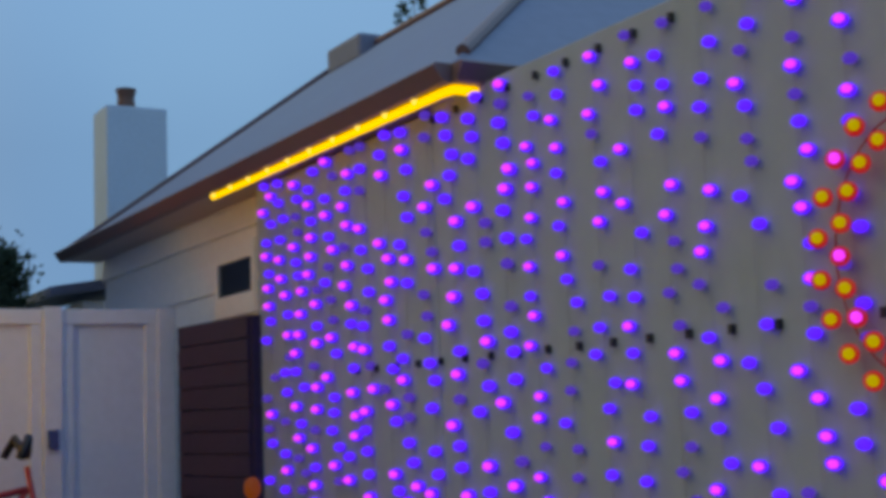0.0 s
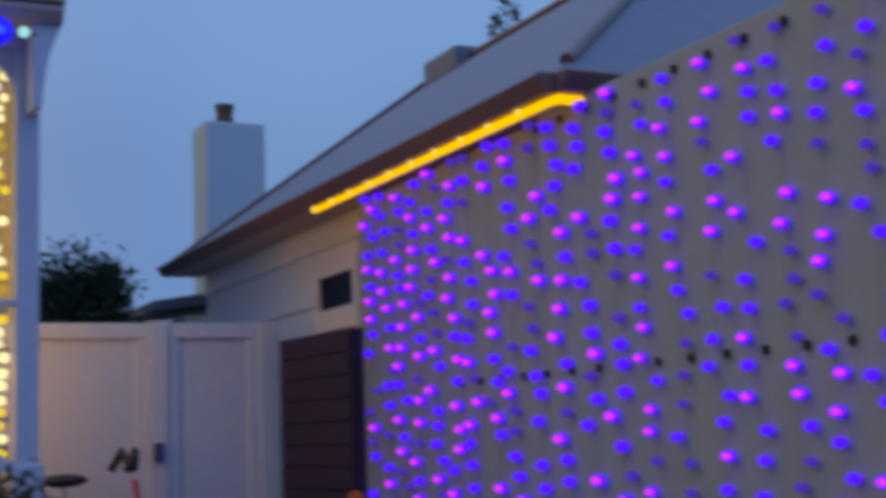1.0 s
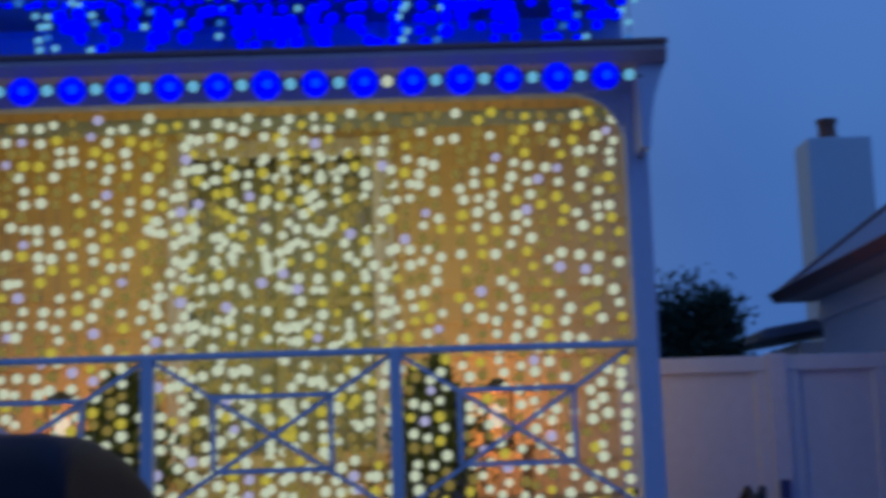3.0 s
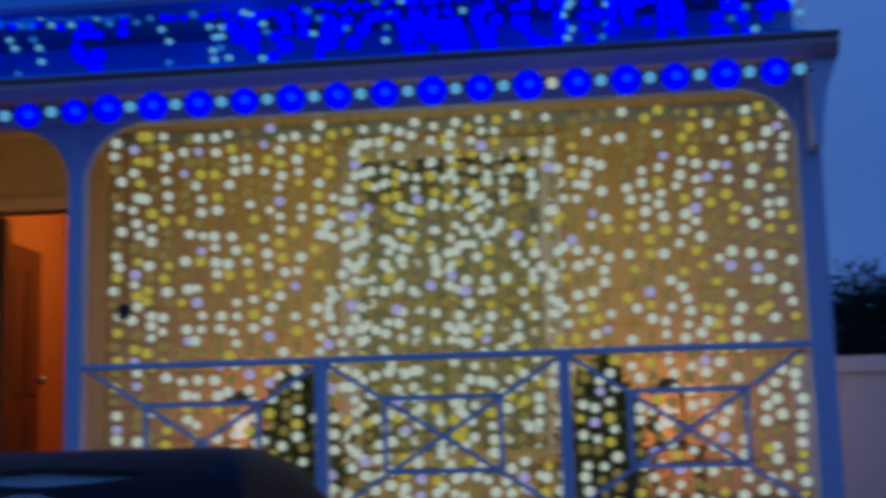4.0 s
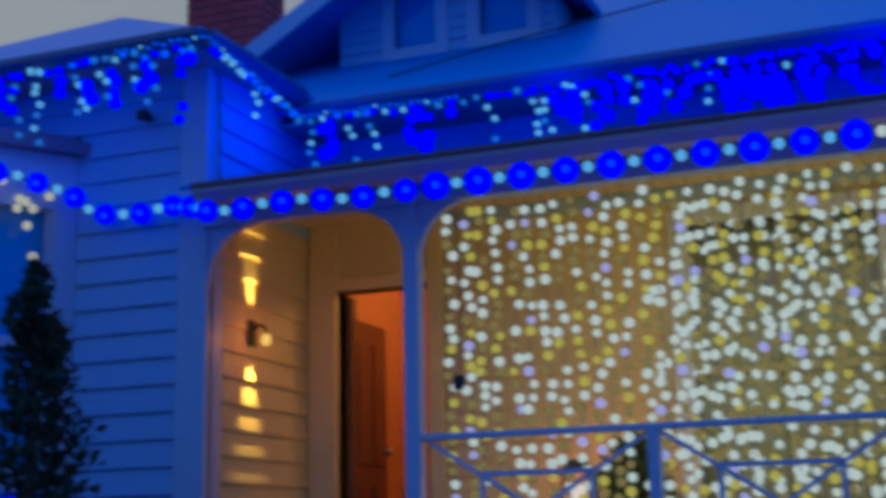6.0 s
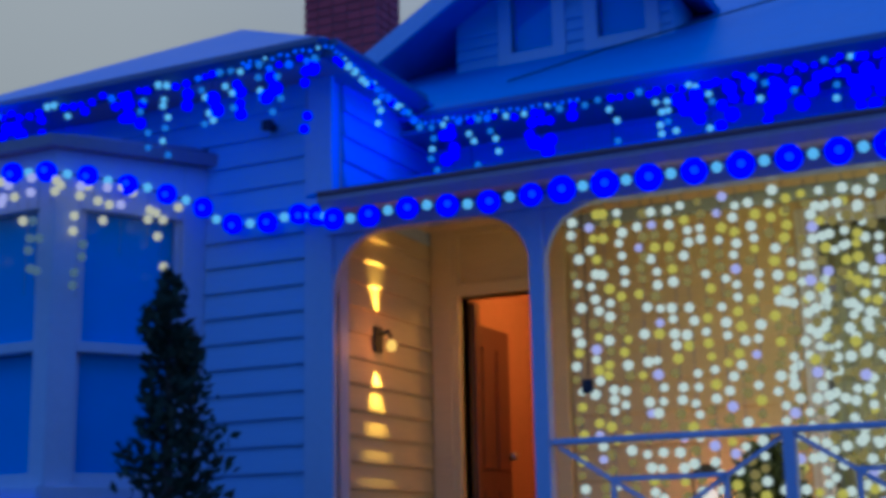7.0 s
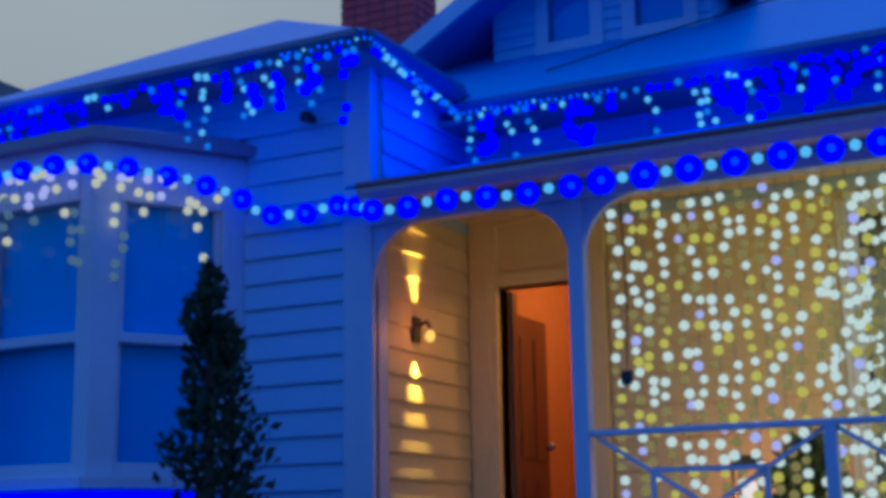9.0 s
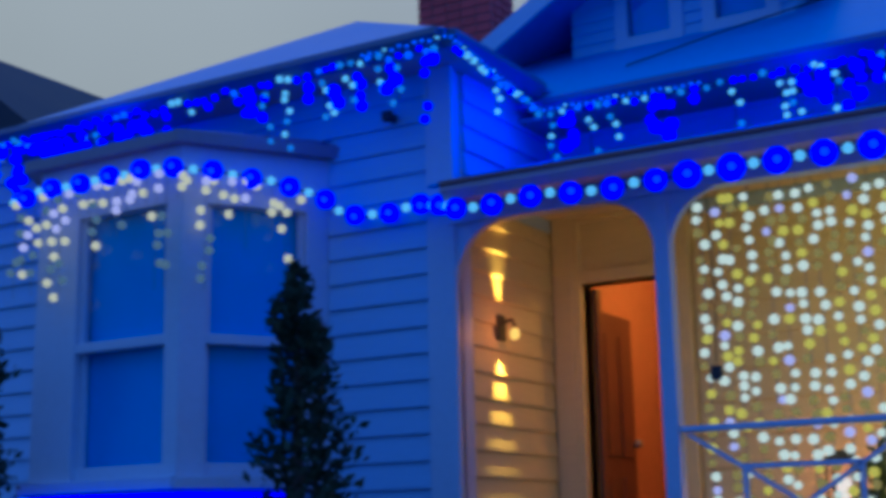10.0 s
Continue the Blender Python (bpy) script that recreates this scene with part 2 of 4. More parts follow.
def rects(u0, u1, z0, z1, holes):
    """The rectangles left of (u0..u1, z0..z1) once the holes (u0, u1, z0, z1) are taken out."""
    us = sorted({u0, u1, *[min(max(h[i], u0), u1) for h in holes for i in (0, 1)]})
    zs = sorted({z0, z1, *[min(max(h[i], z0), z1) for h in holes for i in (2, 3)]})
    out = []
    for a, b in zip(zs, zs[1:]):
        run = None
        for p, q in zip(us, us[1:]):
            hole = any(h[0] < (p + q) / 2 < h[1] and h[2] < (a + b) / 2 < h[3] for h in holes)
            if hole:
                run = None
            elif run:
                run[1] = q
            else:
                run = [p, q, a, b]
                out.append(run)
    return out


def wall(name, axis, plane, thick, u0, u1, z0, z1, material, label, holes=()):
    """A wall along x (axis 'x', plane = y of its face) or along y; thick goes behind the face."""
    bm = bmesh.new()
    for a, b, c, d in rects(u0, u1, z0, z1, holes):
        if axis == "x":
            box(bm, a, min(plane, plane + thick), c, b, max(plane, plane + thick), d)
        else:
            box(bm, min(plane, plane + thick), a, c, max(plane, plane + thick), b, d)
    bmesh.ops.remove_doubles(bm, verts=bm.verts[:], dist=1e-4)
    return solid(name, bm, material, label, "wall")


BOARDS = {}


def clad(owner, axis, plane, out, u0, u1, z0, z1, pitch, material, holes=()):
    """Lapped weatherboards on a wall face; out is +1 or -1, the way that they stand off."""
    z = z0
    while z < z1 - 0.02:
        top = min(z + pitch, z1)
        for a, b, c, d in rects(u0, u1, z, top, [h for h in holes if h[2] < (z + top) / 2 < h[3]]):
            if d - c < top - z - 1e-6:
                continue
            key = (material.name, round(b - a, 3), round(top - z, 3))
            if key not in BOARDS:
                bm = bmesh.new()
                h = top - z
                extrude_profile(bm, [(0, 0.0), (-0.030, 0.0), (-0.030, 0.016), (-0.010, h + 0.016), (0, h + 0.016)], "x", 0, b - a)
                BOARDS[key] = mesh_of("board", bm, material)
            ob = new("board", BOARDS[key])
            ob.parent = owner
            turn = {("x", -1): 0, ("x", 1): 180, ("y", 1): 90, ("y", -1): -90}[axis, out]
            start = {("x", -1): (a, plane, z), ("x", 1): (b, plane, z), ("y", 1): (plane, a, z), ("y", -1): (plane, b, z)}[axis, out]
            ob.matrix_basis = pose(*start, 0, 0, turn)
        z += pitch


BULBS = {}


def bulb_mesh(r, material, squash=1.0):
    key = (round(r, 3), material.name, squash)
    if key not in BULBS:
        bm = bmesh.new()
        ball(bm, (0, 0, 0), r, sz=squash, u=10, v=6)
        BULBS[key] = mesh_of("bulb", bm, material, True)
    return BULBS[key]


def put_bulbs(owner, bulbs, limit=300, squash=1.0):
    """bulbs: (place, radius, material). The first become objects of their own, the rest are joined by material."""
    rest = {}
    for i, (p, r, m) in enumerate(bulbs):
        me = bulb_mesh(r, m, squash)
        if i < limit:
            ob = new("bulb", me)
            ob.parent = owner
            ob.location = p
        else:
            rest.setdefault(m.name, (m, []))[1].append((p, me))
    for m, items in rest.values():
        vs, fs = [], []
        for p, me in items:
            k = len(vs)
            vs += [(v.co.x + p[0], v.co.y + p[1], v.co.z + p[2]) for v in me.vertices]
            fs += [[k + i for i in f.vertices] for f in me.polygons]
        me = bpy.data.meshes.new("bulbs")
        me.from_pydata(vs, [], fs)
        me.materials.append(m)
        ob = new("bulb_cluster", me)
        ob.parent = owner
        tagged(ob, kind="stuff")


# ---- ground ----
def rise(y):
    s = min(max((y - 0.8) / 3.2, 0), 1)
    return 0.45 * s * s * (3 - 2 * s)


bm = bmesh.new()
xs = [-600, -120, -40, -20] + [-12 + i for i in range(25)] + [20, 40, 120, 600]
ys = [-600, -120, -40, -12] + [-6 + 0.5 * i for i in range(40)] + [20, 40, 120, 600]
grid = [[bm.verts.new((x, y, rise(y) + 0.012 * noise.noise((x * 0.9, y * 0.9, 0)))) for x in xs] for y in ys]
for r0, r1 in zip(grid, grid[1:]):
    for i in range(len(xs) - 1):
        bm.faces.new((r0[i], r0[i + 1], r1[i + 1], r1[i]))
solid("ground", bm, GRASS, "rough lawn rising from the street to the houses", "ground", smooth=True)

FY = 6.5          # face of the veranda and of the front room
FLOOR = 1.28      # veranda floor
BACK = 7.78       # back wall of the veranda
SIDE = -3.86      # side wall of the front room, on the veranda

# ---- front room: wall, side wall, back wall of the veranda ----
BAYL, BAYR = -6.92, -4.72
front = wall("wall_front_room", "x", FY, 0.12, -9.5, SIDE, 0.4, 4.44, PAINT, "weatherboard wall of the front room, paint tinted by blue light", [(BAYL, BAYR, 1.9, 3.92)])
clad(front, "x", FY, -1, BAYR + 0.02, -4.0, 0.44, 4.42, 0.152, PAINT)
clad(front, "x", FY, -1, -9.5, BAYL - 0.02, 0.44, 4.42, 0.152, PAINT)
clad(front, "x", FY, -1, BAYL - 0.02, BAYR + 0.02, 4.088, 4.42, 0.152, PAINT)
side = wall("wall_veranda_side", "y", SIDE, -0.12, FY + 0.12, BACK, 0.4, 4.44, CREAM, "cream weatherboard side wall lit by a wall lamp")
# Gold-tinted boards under the veranda roof, blue-tinted ones above.
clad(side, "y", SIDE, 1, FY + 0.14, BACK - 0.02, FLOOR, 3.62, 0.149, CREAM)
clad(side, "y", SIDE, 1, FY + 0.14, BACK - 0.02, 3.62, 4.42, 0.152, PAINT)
DOOR = (-3.635, -3.0, FLOOR, 3.26)
FANL = (-3.635, -3.0, 3.34, 3.66)
WIN = (-1.36, -0.30, 1.75, 3.46)
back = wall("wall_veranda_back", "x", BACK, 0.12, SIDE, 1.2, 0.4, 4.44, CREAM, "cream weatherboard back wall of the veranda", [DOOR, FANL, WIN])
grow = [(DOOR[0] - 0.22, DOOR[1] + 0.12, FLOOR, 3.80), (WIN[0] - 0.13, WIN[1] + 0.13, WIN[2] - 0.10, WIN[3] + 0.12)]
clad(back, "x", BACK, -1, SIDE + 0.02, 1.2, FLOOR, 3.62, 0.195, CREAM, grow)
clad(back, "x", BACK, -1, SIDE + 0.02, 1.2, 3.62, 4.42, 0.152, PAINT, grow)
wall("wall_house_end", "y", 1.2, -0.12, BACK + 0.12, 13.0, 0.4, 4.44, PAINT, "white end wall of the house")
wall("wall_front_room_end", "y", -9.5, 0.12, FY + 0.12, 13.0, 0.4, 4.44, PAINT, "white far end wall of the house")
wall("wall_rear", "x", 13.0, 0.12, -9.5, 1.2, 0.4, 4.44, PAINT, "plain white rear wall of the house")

# corner boards
bm = bmesh.new()
soften(box(bm, -4.0, FY - 0.042, 0.42, SIDE + 0.042, FY, 4.42), 0.006)
solid("corner_trim", bm, TRIM, "white corner board of the front room", "trim")
bm = bmesh.new()
soften(box(bm, SIDE + 0.002, FY + 0.002, FLOOR, SIDE + 0.05, FY + 0.14, 3.4), 0.005)
solid("corner_trim", bm, TRIM, "white corner board at the veranda arch", "trim")
bm = bmesh.new()
soften(box(bm, SIDE + 0.034, BACK - 0.055, FLOOR, SIDE + 0.175, BACK - 0.032, 3.80), 0.006)
solid("corner_trim", bm, CREAM, "wide painted board in the veranda corner", "trim")

# ---- veranda floor ----
deck = new("floor_veranda", mesh_of("floor_veranda", box(bmesh.new(), SIDE, FY - 0.12, FLOOR - 0.16, 1.15, BACK, FLOOR - 0.03), FLOORB))
tagged(deck, "dark timber veranda floor", "floor", kind="structure")
plank = mesh_of("plank", soften(box(bmesh.new(), 0, FY - 0.12, FLOOR - 0.03, 0.092, BACK, FLOOR), 0.003), FLOORB)
for i in range(52):
    ob = new("plank", plank)
    ob.parent = deck
    ob.location = (SIDE + 0.1 + i * 0.0955, 0, 0)
bm = box(bmesh.new(), SIDE, FY - 0.08, 0.4, 1.13, FY + 0.04, FLOOR - 0.16)
solid("veranda_base", bm, PAINT, "white boarded base under the veranda floor", "base")

# ---- veranda ceiling, beam, gutter, roof ----
bm = box(bmesh.new(), SIDE, FY + 0.06, 3.70, 1.15, BACK - 0.04, 3.73)
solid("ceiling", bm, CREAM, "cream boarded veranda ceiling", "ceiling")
bm = soften(box(bmesh.new(), SIDE, FY - 0.05, 3.43, 1.10, FY + 0.05, 3.62), 0.006)
solid("beam", bm, TRIM, "white veranda beam above the arches", "beam")
bm = bmesh.new()
extrude_profile(bm, [(6.19, 3.600), (6.16, 3.59), (6.155, 3.55), (6.20, 3.505), (6.27, 3.50), (6.28, 3.60)], "x", SIDE + 0.13, 1.16)
solid("gutter_veranda", bm, VGUTTER, "pink-grey painted ogee gutter along the veranda roof", "gutter")
bm = soften(box(bmesh.new(), SIDE + 0.13, 6.142, 3.578, 1.165, 6.166, 3.604), 0.006)
solid("gutter_lip", bm, GUTTER, "brown rolled lip of the veranda gutter", "gutter")
bm = box(bmesh.new(), SIDE + 0.13, 6.284, 3.53, 1.10, FY - 0.052, 3.545)
solid("soffit", bm, SOFFIT, "painted soffit behind the veranda gutter", "soffit")
bm = bmesh.new()
n = 130
for i in range(n):
    x0 = SIDE + 0.02 + i * (1.17 - SIDE - 0.02) / n
    x1 = SIDE + 0.02 + (i + 1) * (1.17 - SIDE - 0.02) / n
    for a, b, h0, h1 in ((x0, (x0 + x1) / 2, 0, 0.014), ((x0 + x1) / 2, x1, 0.014, 0)):
        bm.faces.new([bm.verts.new(p) for p in ((a, 6.21, 3.60 + h0), (b, 6.21, 3.60 + h1), (b, BACK - 0.04, 4.10 + h1), (a, BACK - 0.04, 4.10 + h0))])
bmesh.ops.remove_doubles(bm, verts=bm.verts[:], dist=1e-4)
bmesh.ops.solidify(bm, geom=bm.faces[:], thickness=0.012)
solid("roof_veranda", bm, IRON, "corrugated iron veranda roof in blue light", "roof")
bm = bmesh.new()
extrude_profile(bm, [(1.03, 3.10), (1.072, 3.10), (1.082, 3.22), (1.105, 3.35), (1.14, 3.45), (1.175, 3.53), (1.03, 3.53)], "y", 6.24, 6.44)
solid("gutter_bracket", bm, TRIM, "shaped white end bracket under the gutter", "bracket")
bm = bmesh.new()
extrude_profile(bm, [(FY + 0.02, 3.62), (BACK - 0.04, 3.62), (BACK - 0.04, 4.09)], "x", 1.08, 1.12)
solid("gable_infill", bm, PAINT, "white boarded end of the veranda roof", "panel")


# ---- veranda posts with arch brackets ----
def fillet(bm, x, top, r, way, y0, y1):
    pts = [(x, top)] + [(x + way * (r - r * math.sin(a)), top - (r - r * math.cos(a))) for a in [i * math.pi / 2 / 10 for i in range(11)]]
    extrude_profile(bm, pts, "y", y0, y1)


def post(x, label, arms, w=0.10):
    ob = thing("veranda_post", label, "post", (x, FY, FLOOR), "veranda posts")
    bm = soften(box(bmesh.new(), -w / 2, -w / 2, 0, w / 2, w / 2, 3.43 - FLOOR), 0.010)
    part("shaft", bm, TRIM, ob)
    part("base_block", soften(box(bmesh.new(), -w / 2 - 0.02, -w / 2 - 0.02, 0, w / 2 + 0.02, w / 2 + 0.02, 0.16), 0.008), TRIM, ob)
    for way, r in arms:
        bm = bmesh.new()
        fillet(bm, way * w / 2, 3.43 - FLOOR, r, way, -0.025, 0.025)
        part("arch_bracket", bm, TRIM, ob)
    return ob


post(SIDE + 0.01, "white half post with a curved arch bracket", [(1, 0.32)], 0.08)
post(-2.577, "white veranda post with curved arch brackets", [(-1, 0.30), (1, 0.30)], 0.086)
post(1.04, "white end post of the veranda with a curved bracket", [(-1, 0.26)], 0.11)

# ---- railing: three panels with crossed bars ----
TOP, LOW = 2.215, 1.46
rail = thing("veranda_railing", "white timber railing with crossed bars and inner squares", "railing", (0, FY, FLOOR))
RX = [-2.53, -1.335, -0.16, 0.985]
part("top_rail", soften(box(bmesh.new(), RX[0], -0.035, TOP - FLOOR - 0.032, RX[3], 0.030, TOP - FLOOR), 0.008), TRIM, rail)
part("bottom_rail", soften(box(bmesh.new(), RX[0], -0.03, LOW - FLOOR - 0.05, RX[3], 0.03, LOW - FLOOR), 0.008), TRIM, rail)
for x in RX[1:3]:
    part("post", soften(box(bmesh.new(), x - 0.030, -0.036, 0, x + 0.030, 0.036, TOP - FLOOR - 0.01), 0.006), TRIM, rail)
for a, b in zip(RX, RX[1:]):
    a, b, lo, hi = a + 0.03, b - 0.03, LOW - FLOOR, TOP - FLOOR - 0.04
    w, h = b - a, hi - lo
    ix0, ix1, iz0, iz1 = a + 0.25 * w, b - 0.25 * w, lo + 0.27 * h, hi - 0.24 * h
    for p, q in (((a, lo), (b, hi)), ((a, hi), (b, lo))):
        off = 0.006 if p[1] == lo else -0.006
        part("diagonal_bar", bar(bmesh.new(), (p[0], off, p[1]), (q[0], off, q[1]), 0.021, 0.02), TRIM, rail)
    for p, q in (((ix0, iz0), (ix1, iz0)), ((ix0, iz1), (ix1, iz1)), ((ix0, iz0), (ix0, iz1)), ((ix1, iz0), (ix1, iz1))):
        part("square_bar", bar(bmesh.new(), (p[0], 0, p[1]), (q[0], 0, q[1]), 0.024, 0.026), TRIM, rail)

# ---- front door, hall behind it ----
door = thing("door_1", "brown timber front door standing open to an orange hall", "door", (DOOR[0], BACK, FLOOR), kind="structure")
dw, dh = DOOR[1] - DOOR[0], DOOR[3] - DOOR[2]
for a, b, c, d in ((-0.10, 0.0, 0, dh + 0.44), (dw, dw + 0.10, 0, dh + 0.44), (0.0, dw, dh, dh + 0.08), (0.0, dw, dh + 0.40, dh + 0.44)):
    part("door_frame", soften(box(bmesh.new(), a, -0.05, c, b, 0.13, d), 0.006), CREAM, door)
part("hinge_jamb", soften(box(bmesh.new(), -0.03, 0.131, 0.0, 0.035, 0.20, dh - 0.01), 0.006), DARKWOOD, door, "dark maroon inner jamb")
leaf = part("leaf", soften(box(bmesh.new(), -0.03, 0.21, 0.01, 0.012, 0.72, dh - 0.14), 0.005), DARKWOOD, door, "brown panelled open door leaf")
for y in (0.26, 0.49):
    for z, h in ((0.15, 0.62), (0.90, 0.80)):
        part("panel", soften(box(bmesh.new(), 0.013, y, z, 0.024, y + 0.17, z + h), 0.005), DARKWOOD, leaf)
part("knob", ball(bmesh.new(), (0.045, 0.68, 1.0), 0.03), STEEL, leaf, "metal knob", True)
part("fanlight_pane", box(bmesh.new(), 0.0, -0.02, dh + 0.08, dw, 0.01, dh + 0.40), CREAM, door, "blanked cream fanlight panel")
x0, x1, y0, y1, z0, z1 = DOOR[0] - 0.06, -1.9, BACK + 0.12, 11.4, FLOOR, 4.0
for b in ((x0 - 0.05, y0, z0, x0, y1, z1), (x1, y0, z0, x1 + 0.05, y1, z1), (x0, y1, z0, x1, y1 + 0.05, z1)):
    solid("wall_hall", box(bmesh.new(), *b), ORANGE, "orange painted hall wall", "wall")
solid("ceiling_hall", box(bmesh.new(), x0, y0, z1 + 0.004, x1, y1, z1 + 0.05), ORANGE, "orange hall ceiling", "ceiling")
solid("floor_hall", box(bmesh.new(), x0, y0, z0 - 0.05, x1, y1, z0 - 0.004), FLOORB, "timber hall floor", "floor")
inner = thing("door_2", "tall brown timber door at the end of the hall", "door", (-3.05, 9.5, FLOOR), kind="structure")
part("leaf", soften(box(bmesh.new(), -0.42, 0, 0, 0.30, 0.05, 2.02), 0.006), WOOD, inner)
for a in (-0.34, 0.0):
    part("panel", soften(box(bmesh.new(), a, -0.012, 0.2, a + 0.24, 0.0, 1.8), 0.005), WOOD, inner)
# Unseen lamp and fixture, added to light the orange hall.
pend = thing("added_hall_light", "unseen glowing round lamp added to light the hall", "lamp", (-2.85, 8.6, 3.95))
part("shade", ball(bmesh.new(), (0, 0, -0.12), 0.10), G_LAMP, pend, "", True)
part("stem", tube(bmesh.new(), [(0, 0, -0.03), (0, 0, 0.05)], 0.012), BLACKP, pend)
lamp("hall_fill_lamp", (-2.75, 8.5, 3.45), 29, (1.0, 0.45, 0.035), 0.1)

# ---- veranda window ----
win = thing("window_1", "pale sash window with net curtains on the veranda", "window", (0, BACK, 0), kind="structure")
for a, b, c, d in ((WIN[0] - 0.12, WIN[0], WIN[2] - 0.02, WIN[3] + 0.10), (WIN[1], WIN[1] + 0.12, WIN[2] - 0.02, WIN[3] + 0.10), (WIN[0], WIN[1], WIN[3], WIN[3] + 0.10)):
    part("window_frame", soften(box(bmesh.new(), a, -0.05, c, b, 0.10, d), 0.006), PANEL, win)
for a, b, c, d in ((WIN[0], WIN[1], 2.58, 2.63), (-0.86, -0.80, WIN[2], WIN[3])):
    part("sash_bar", soften(box(bmesh.new(), a, 0.0, c, b, 0.05, d), 0.006), NET, win)
part("window_sill", soften(box(bmesh.new(), WIN[0] - 0.16, -0.10, WIN[2] - 0.08, WIN[1] + 0.16, 0.0, WIN[2] - 0.02), 0.008), CREAM, win)
for a, b in ((WIN[0], -0.86), (-0.80, WIN[1])):
    for c, d in ((WIN[2], 2.58), (2.63, WIN[3])):
        p = part("pane", box(bmesh.new(), a, 0.03, c, b, 0.036, d), GLASS, win)
        p.visible_shadow = False
bm = bmesh.new()
pts = [(WIN[0] - 0.02 + i * 0.0182, BACK + 0.055 + 0.012 * math.sin(i * 1.9)) for i in range(61)]
for (a, b), (c, d) in zip(pts, pts[1:]):
    bm.faces.new([bm.verts.new(p) for p in ((a, b, WIN[2] - 0.03), (c, d, WIN[2] - 0.03), (c, d, WIN[3] + 0.03), (a, b, WIN[3] + 0.03))])
bmesh.ops.remove_doubles(bm, verts=bm.verts[:], dist=1e-4)
bmesh.ops.solidify(bm, geom=bm.faces[:], thickness=0.003)
solid("net_curtain", bm, NET, "pale pleated net curtain behind the veranda window", "curtain", kind="", smooth=True)

# ---- main roof, eaves, dormer ----
EZ = 4.44
MEY = 7.34        # main eave
def gutter(name, a, b, label, flip=1, top=0.06, material=EAVE):
    """An ogee gutter with its soffit from a to b; flip says on which side of the run it stands out."""
    a, b = Vector(a), Vector(b)
    d = (b - a).normalized()
    o = Vector((d.y, -d.x, 0)) * flip
    prof = [(0.0, top), (0.075, top), (0.085, 0.02), (0.04, -0.045), (0.0, -0.05)]
    bm = bmesh.new()
    r0, r1 = [[bm.verts.new(p + o * s + Vector((0, 0, h))) for s, h in prof] for p in (a, b)]
    for i in range(5):
        bm.faces.new((r0[i], r0[(i + 1) % 5], r1[(i + 1) % 5], r1[i]))
    bm.faces.new(r0[::-1])
    bm.faces.new(r1)
    bmesh.ops.recalc_face_normals(bm, faces=bm.faces[:])
    return solid(name, bm, material, label, "gutter")


RX0, RX1, RY0 = -7.45, -3.71, 6.20
gutter("gutter_front_room", (RX0, RY0, EZ), (RX1, RY0, EZ), "dark blue gutter of the front room roof")
gutter("gutter_front_room", (RX1, RY0, EZ), (RX1, MEY, EZ), "dark blue gutter on the side of the front room roof")
gutter("gutter_front_room", (RX0, 9.0, EZ), (RX0, RY0, EZ), "dark blue gutter on the far side of the front room roof")
EM = 4.31         # main gutter
gutter("gutter_main", (RX1 + 0.08, MEY, EM), (1.24, MEY, EM), "dark blue gutter of the main roof")
bm = bmesh.new()
box(bm, RX0, RY0 + 0.004, EZ - 0.05, RX1 - 0.004, FY - 0.002, EZ - 0.025)
box(bm, SIDE + 0.002, FY, EZ - 0.05, RX1 - 0.004, MEY, EZ - 0.025)
box(bm, SIDE + 0.002, MEY + 0.004, EM - 0.05, 1.2, BACK - 0.002, EM - 0.025)
solid("soffit", bm, SOFFIT, "painted soffit under the eaves", "soffit")


def roof(name, faces, material, label):
    bm = bmesh.new()
    for f in faces:
        bm.faces.new([bm.verts.new(p) for p in f])
    bmesh.ops.remove_doubles(bm, verts=bm.verts[:], dist=1e-4)
    bmesh.ops.recalc_face_normals(bm, faces=bm.faces[:])
    bmesh.ops.solidify(bm, geom=bm.faces[:], thickness=0.03)
    return solid(name, bm, material, label, "roof")


PX, PY, PZ = (RX0 + RX1) / 2, 8.09, 5.58
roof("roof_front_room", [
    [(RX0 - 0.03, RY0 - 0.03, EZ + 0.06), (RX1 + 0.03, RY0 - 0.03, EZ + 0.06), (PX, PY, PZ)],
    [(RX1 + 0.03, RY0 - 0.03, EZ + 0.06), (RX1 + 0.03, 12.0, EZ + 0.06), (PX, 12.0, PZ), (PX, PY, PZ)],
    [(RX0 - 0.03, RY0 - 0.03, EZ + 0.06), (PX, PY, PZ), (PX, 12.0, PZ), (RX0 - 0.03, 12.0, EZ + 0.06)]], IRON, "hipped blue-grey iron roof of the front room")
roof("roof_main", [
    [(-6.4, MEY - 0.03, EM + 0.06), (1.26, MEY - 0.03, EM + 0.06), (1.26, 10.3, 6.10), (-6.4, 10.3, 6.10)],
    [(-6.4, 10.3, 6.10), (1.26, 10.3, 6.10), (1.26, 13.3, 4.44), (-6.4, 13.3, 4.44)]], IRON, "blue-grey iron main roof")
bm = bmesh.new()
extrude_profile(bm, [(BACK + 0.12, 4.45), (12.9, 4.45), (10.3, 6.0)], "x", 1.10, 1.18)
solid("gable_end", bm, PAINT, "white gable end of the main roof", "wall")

dormer = thing("dormer", "weatherboard dormer with two sash windows on the main roof, paint tinted by blue light", "dormer", (0, 8.6, 0))
DX0, DX1, DPX, DPZ = -4.0, -2.36, -3.18, 5.95
DWIN = ((-3.56, -3.24), (-2.90, -2.55))


def dline(x):
    return DPZ - abs(x - DPX) * 0.575


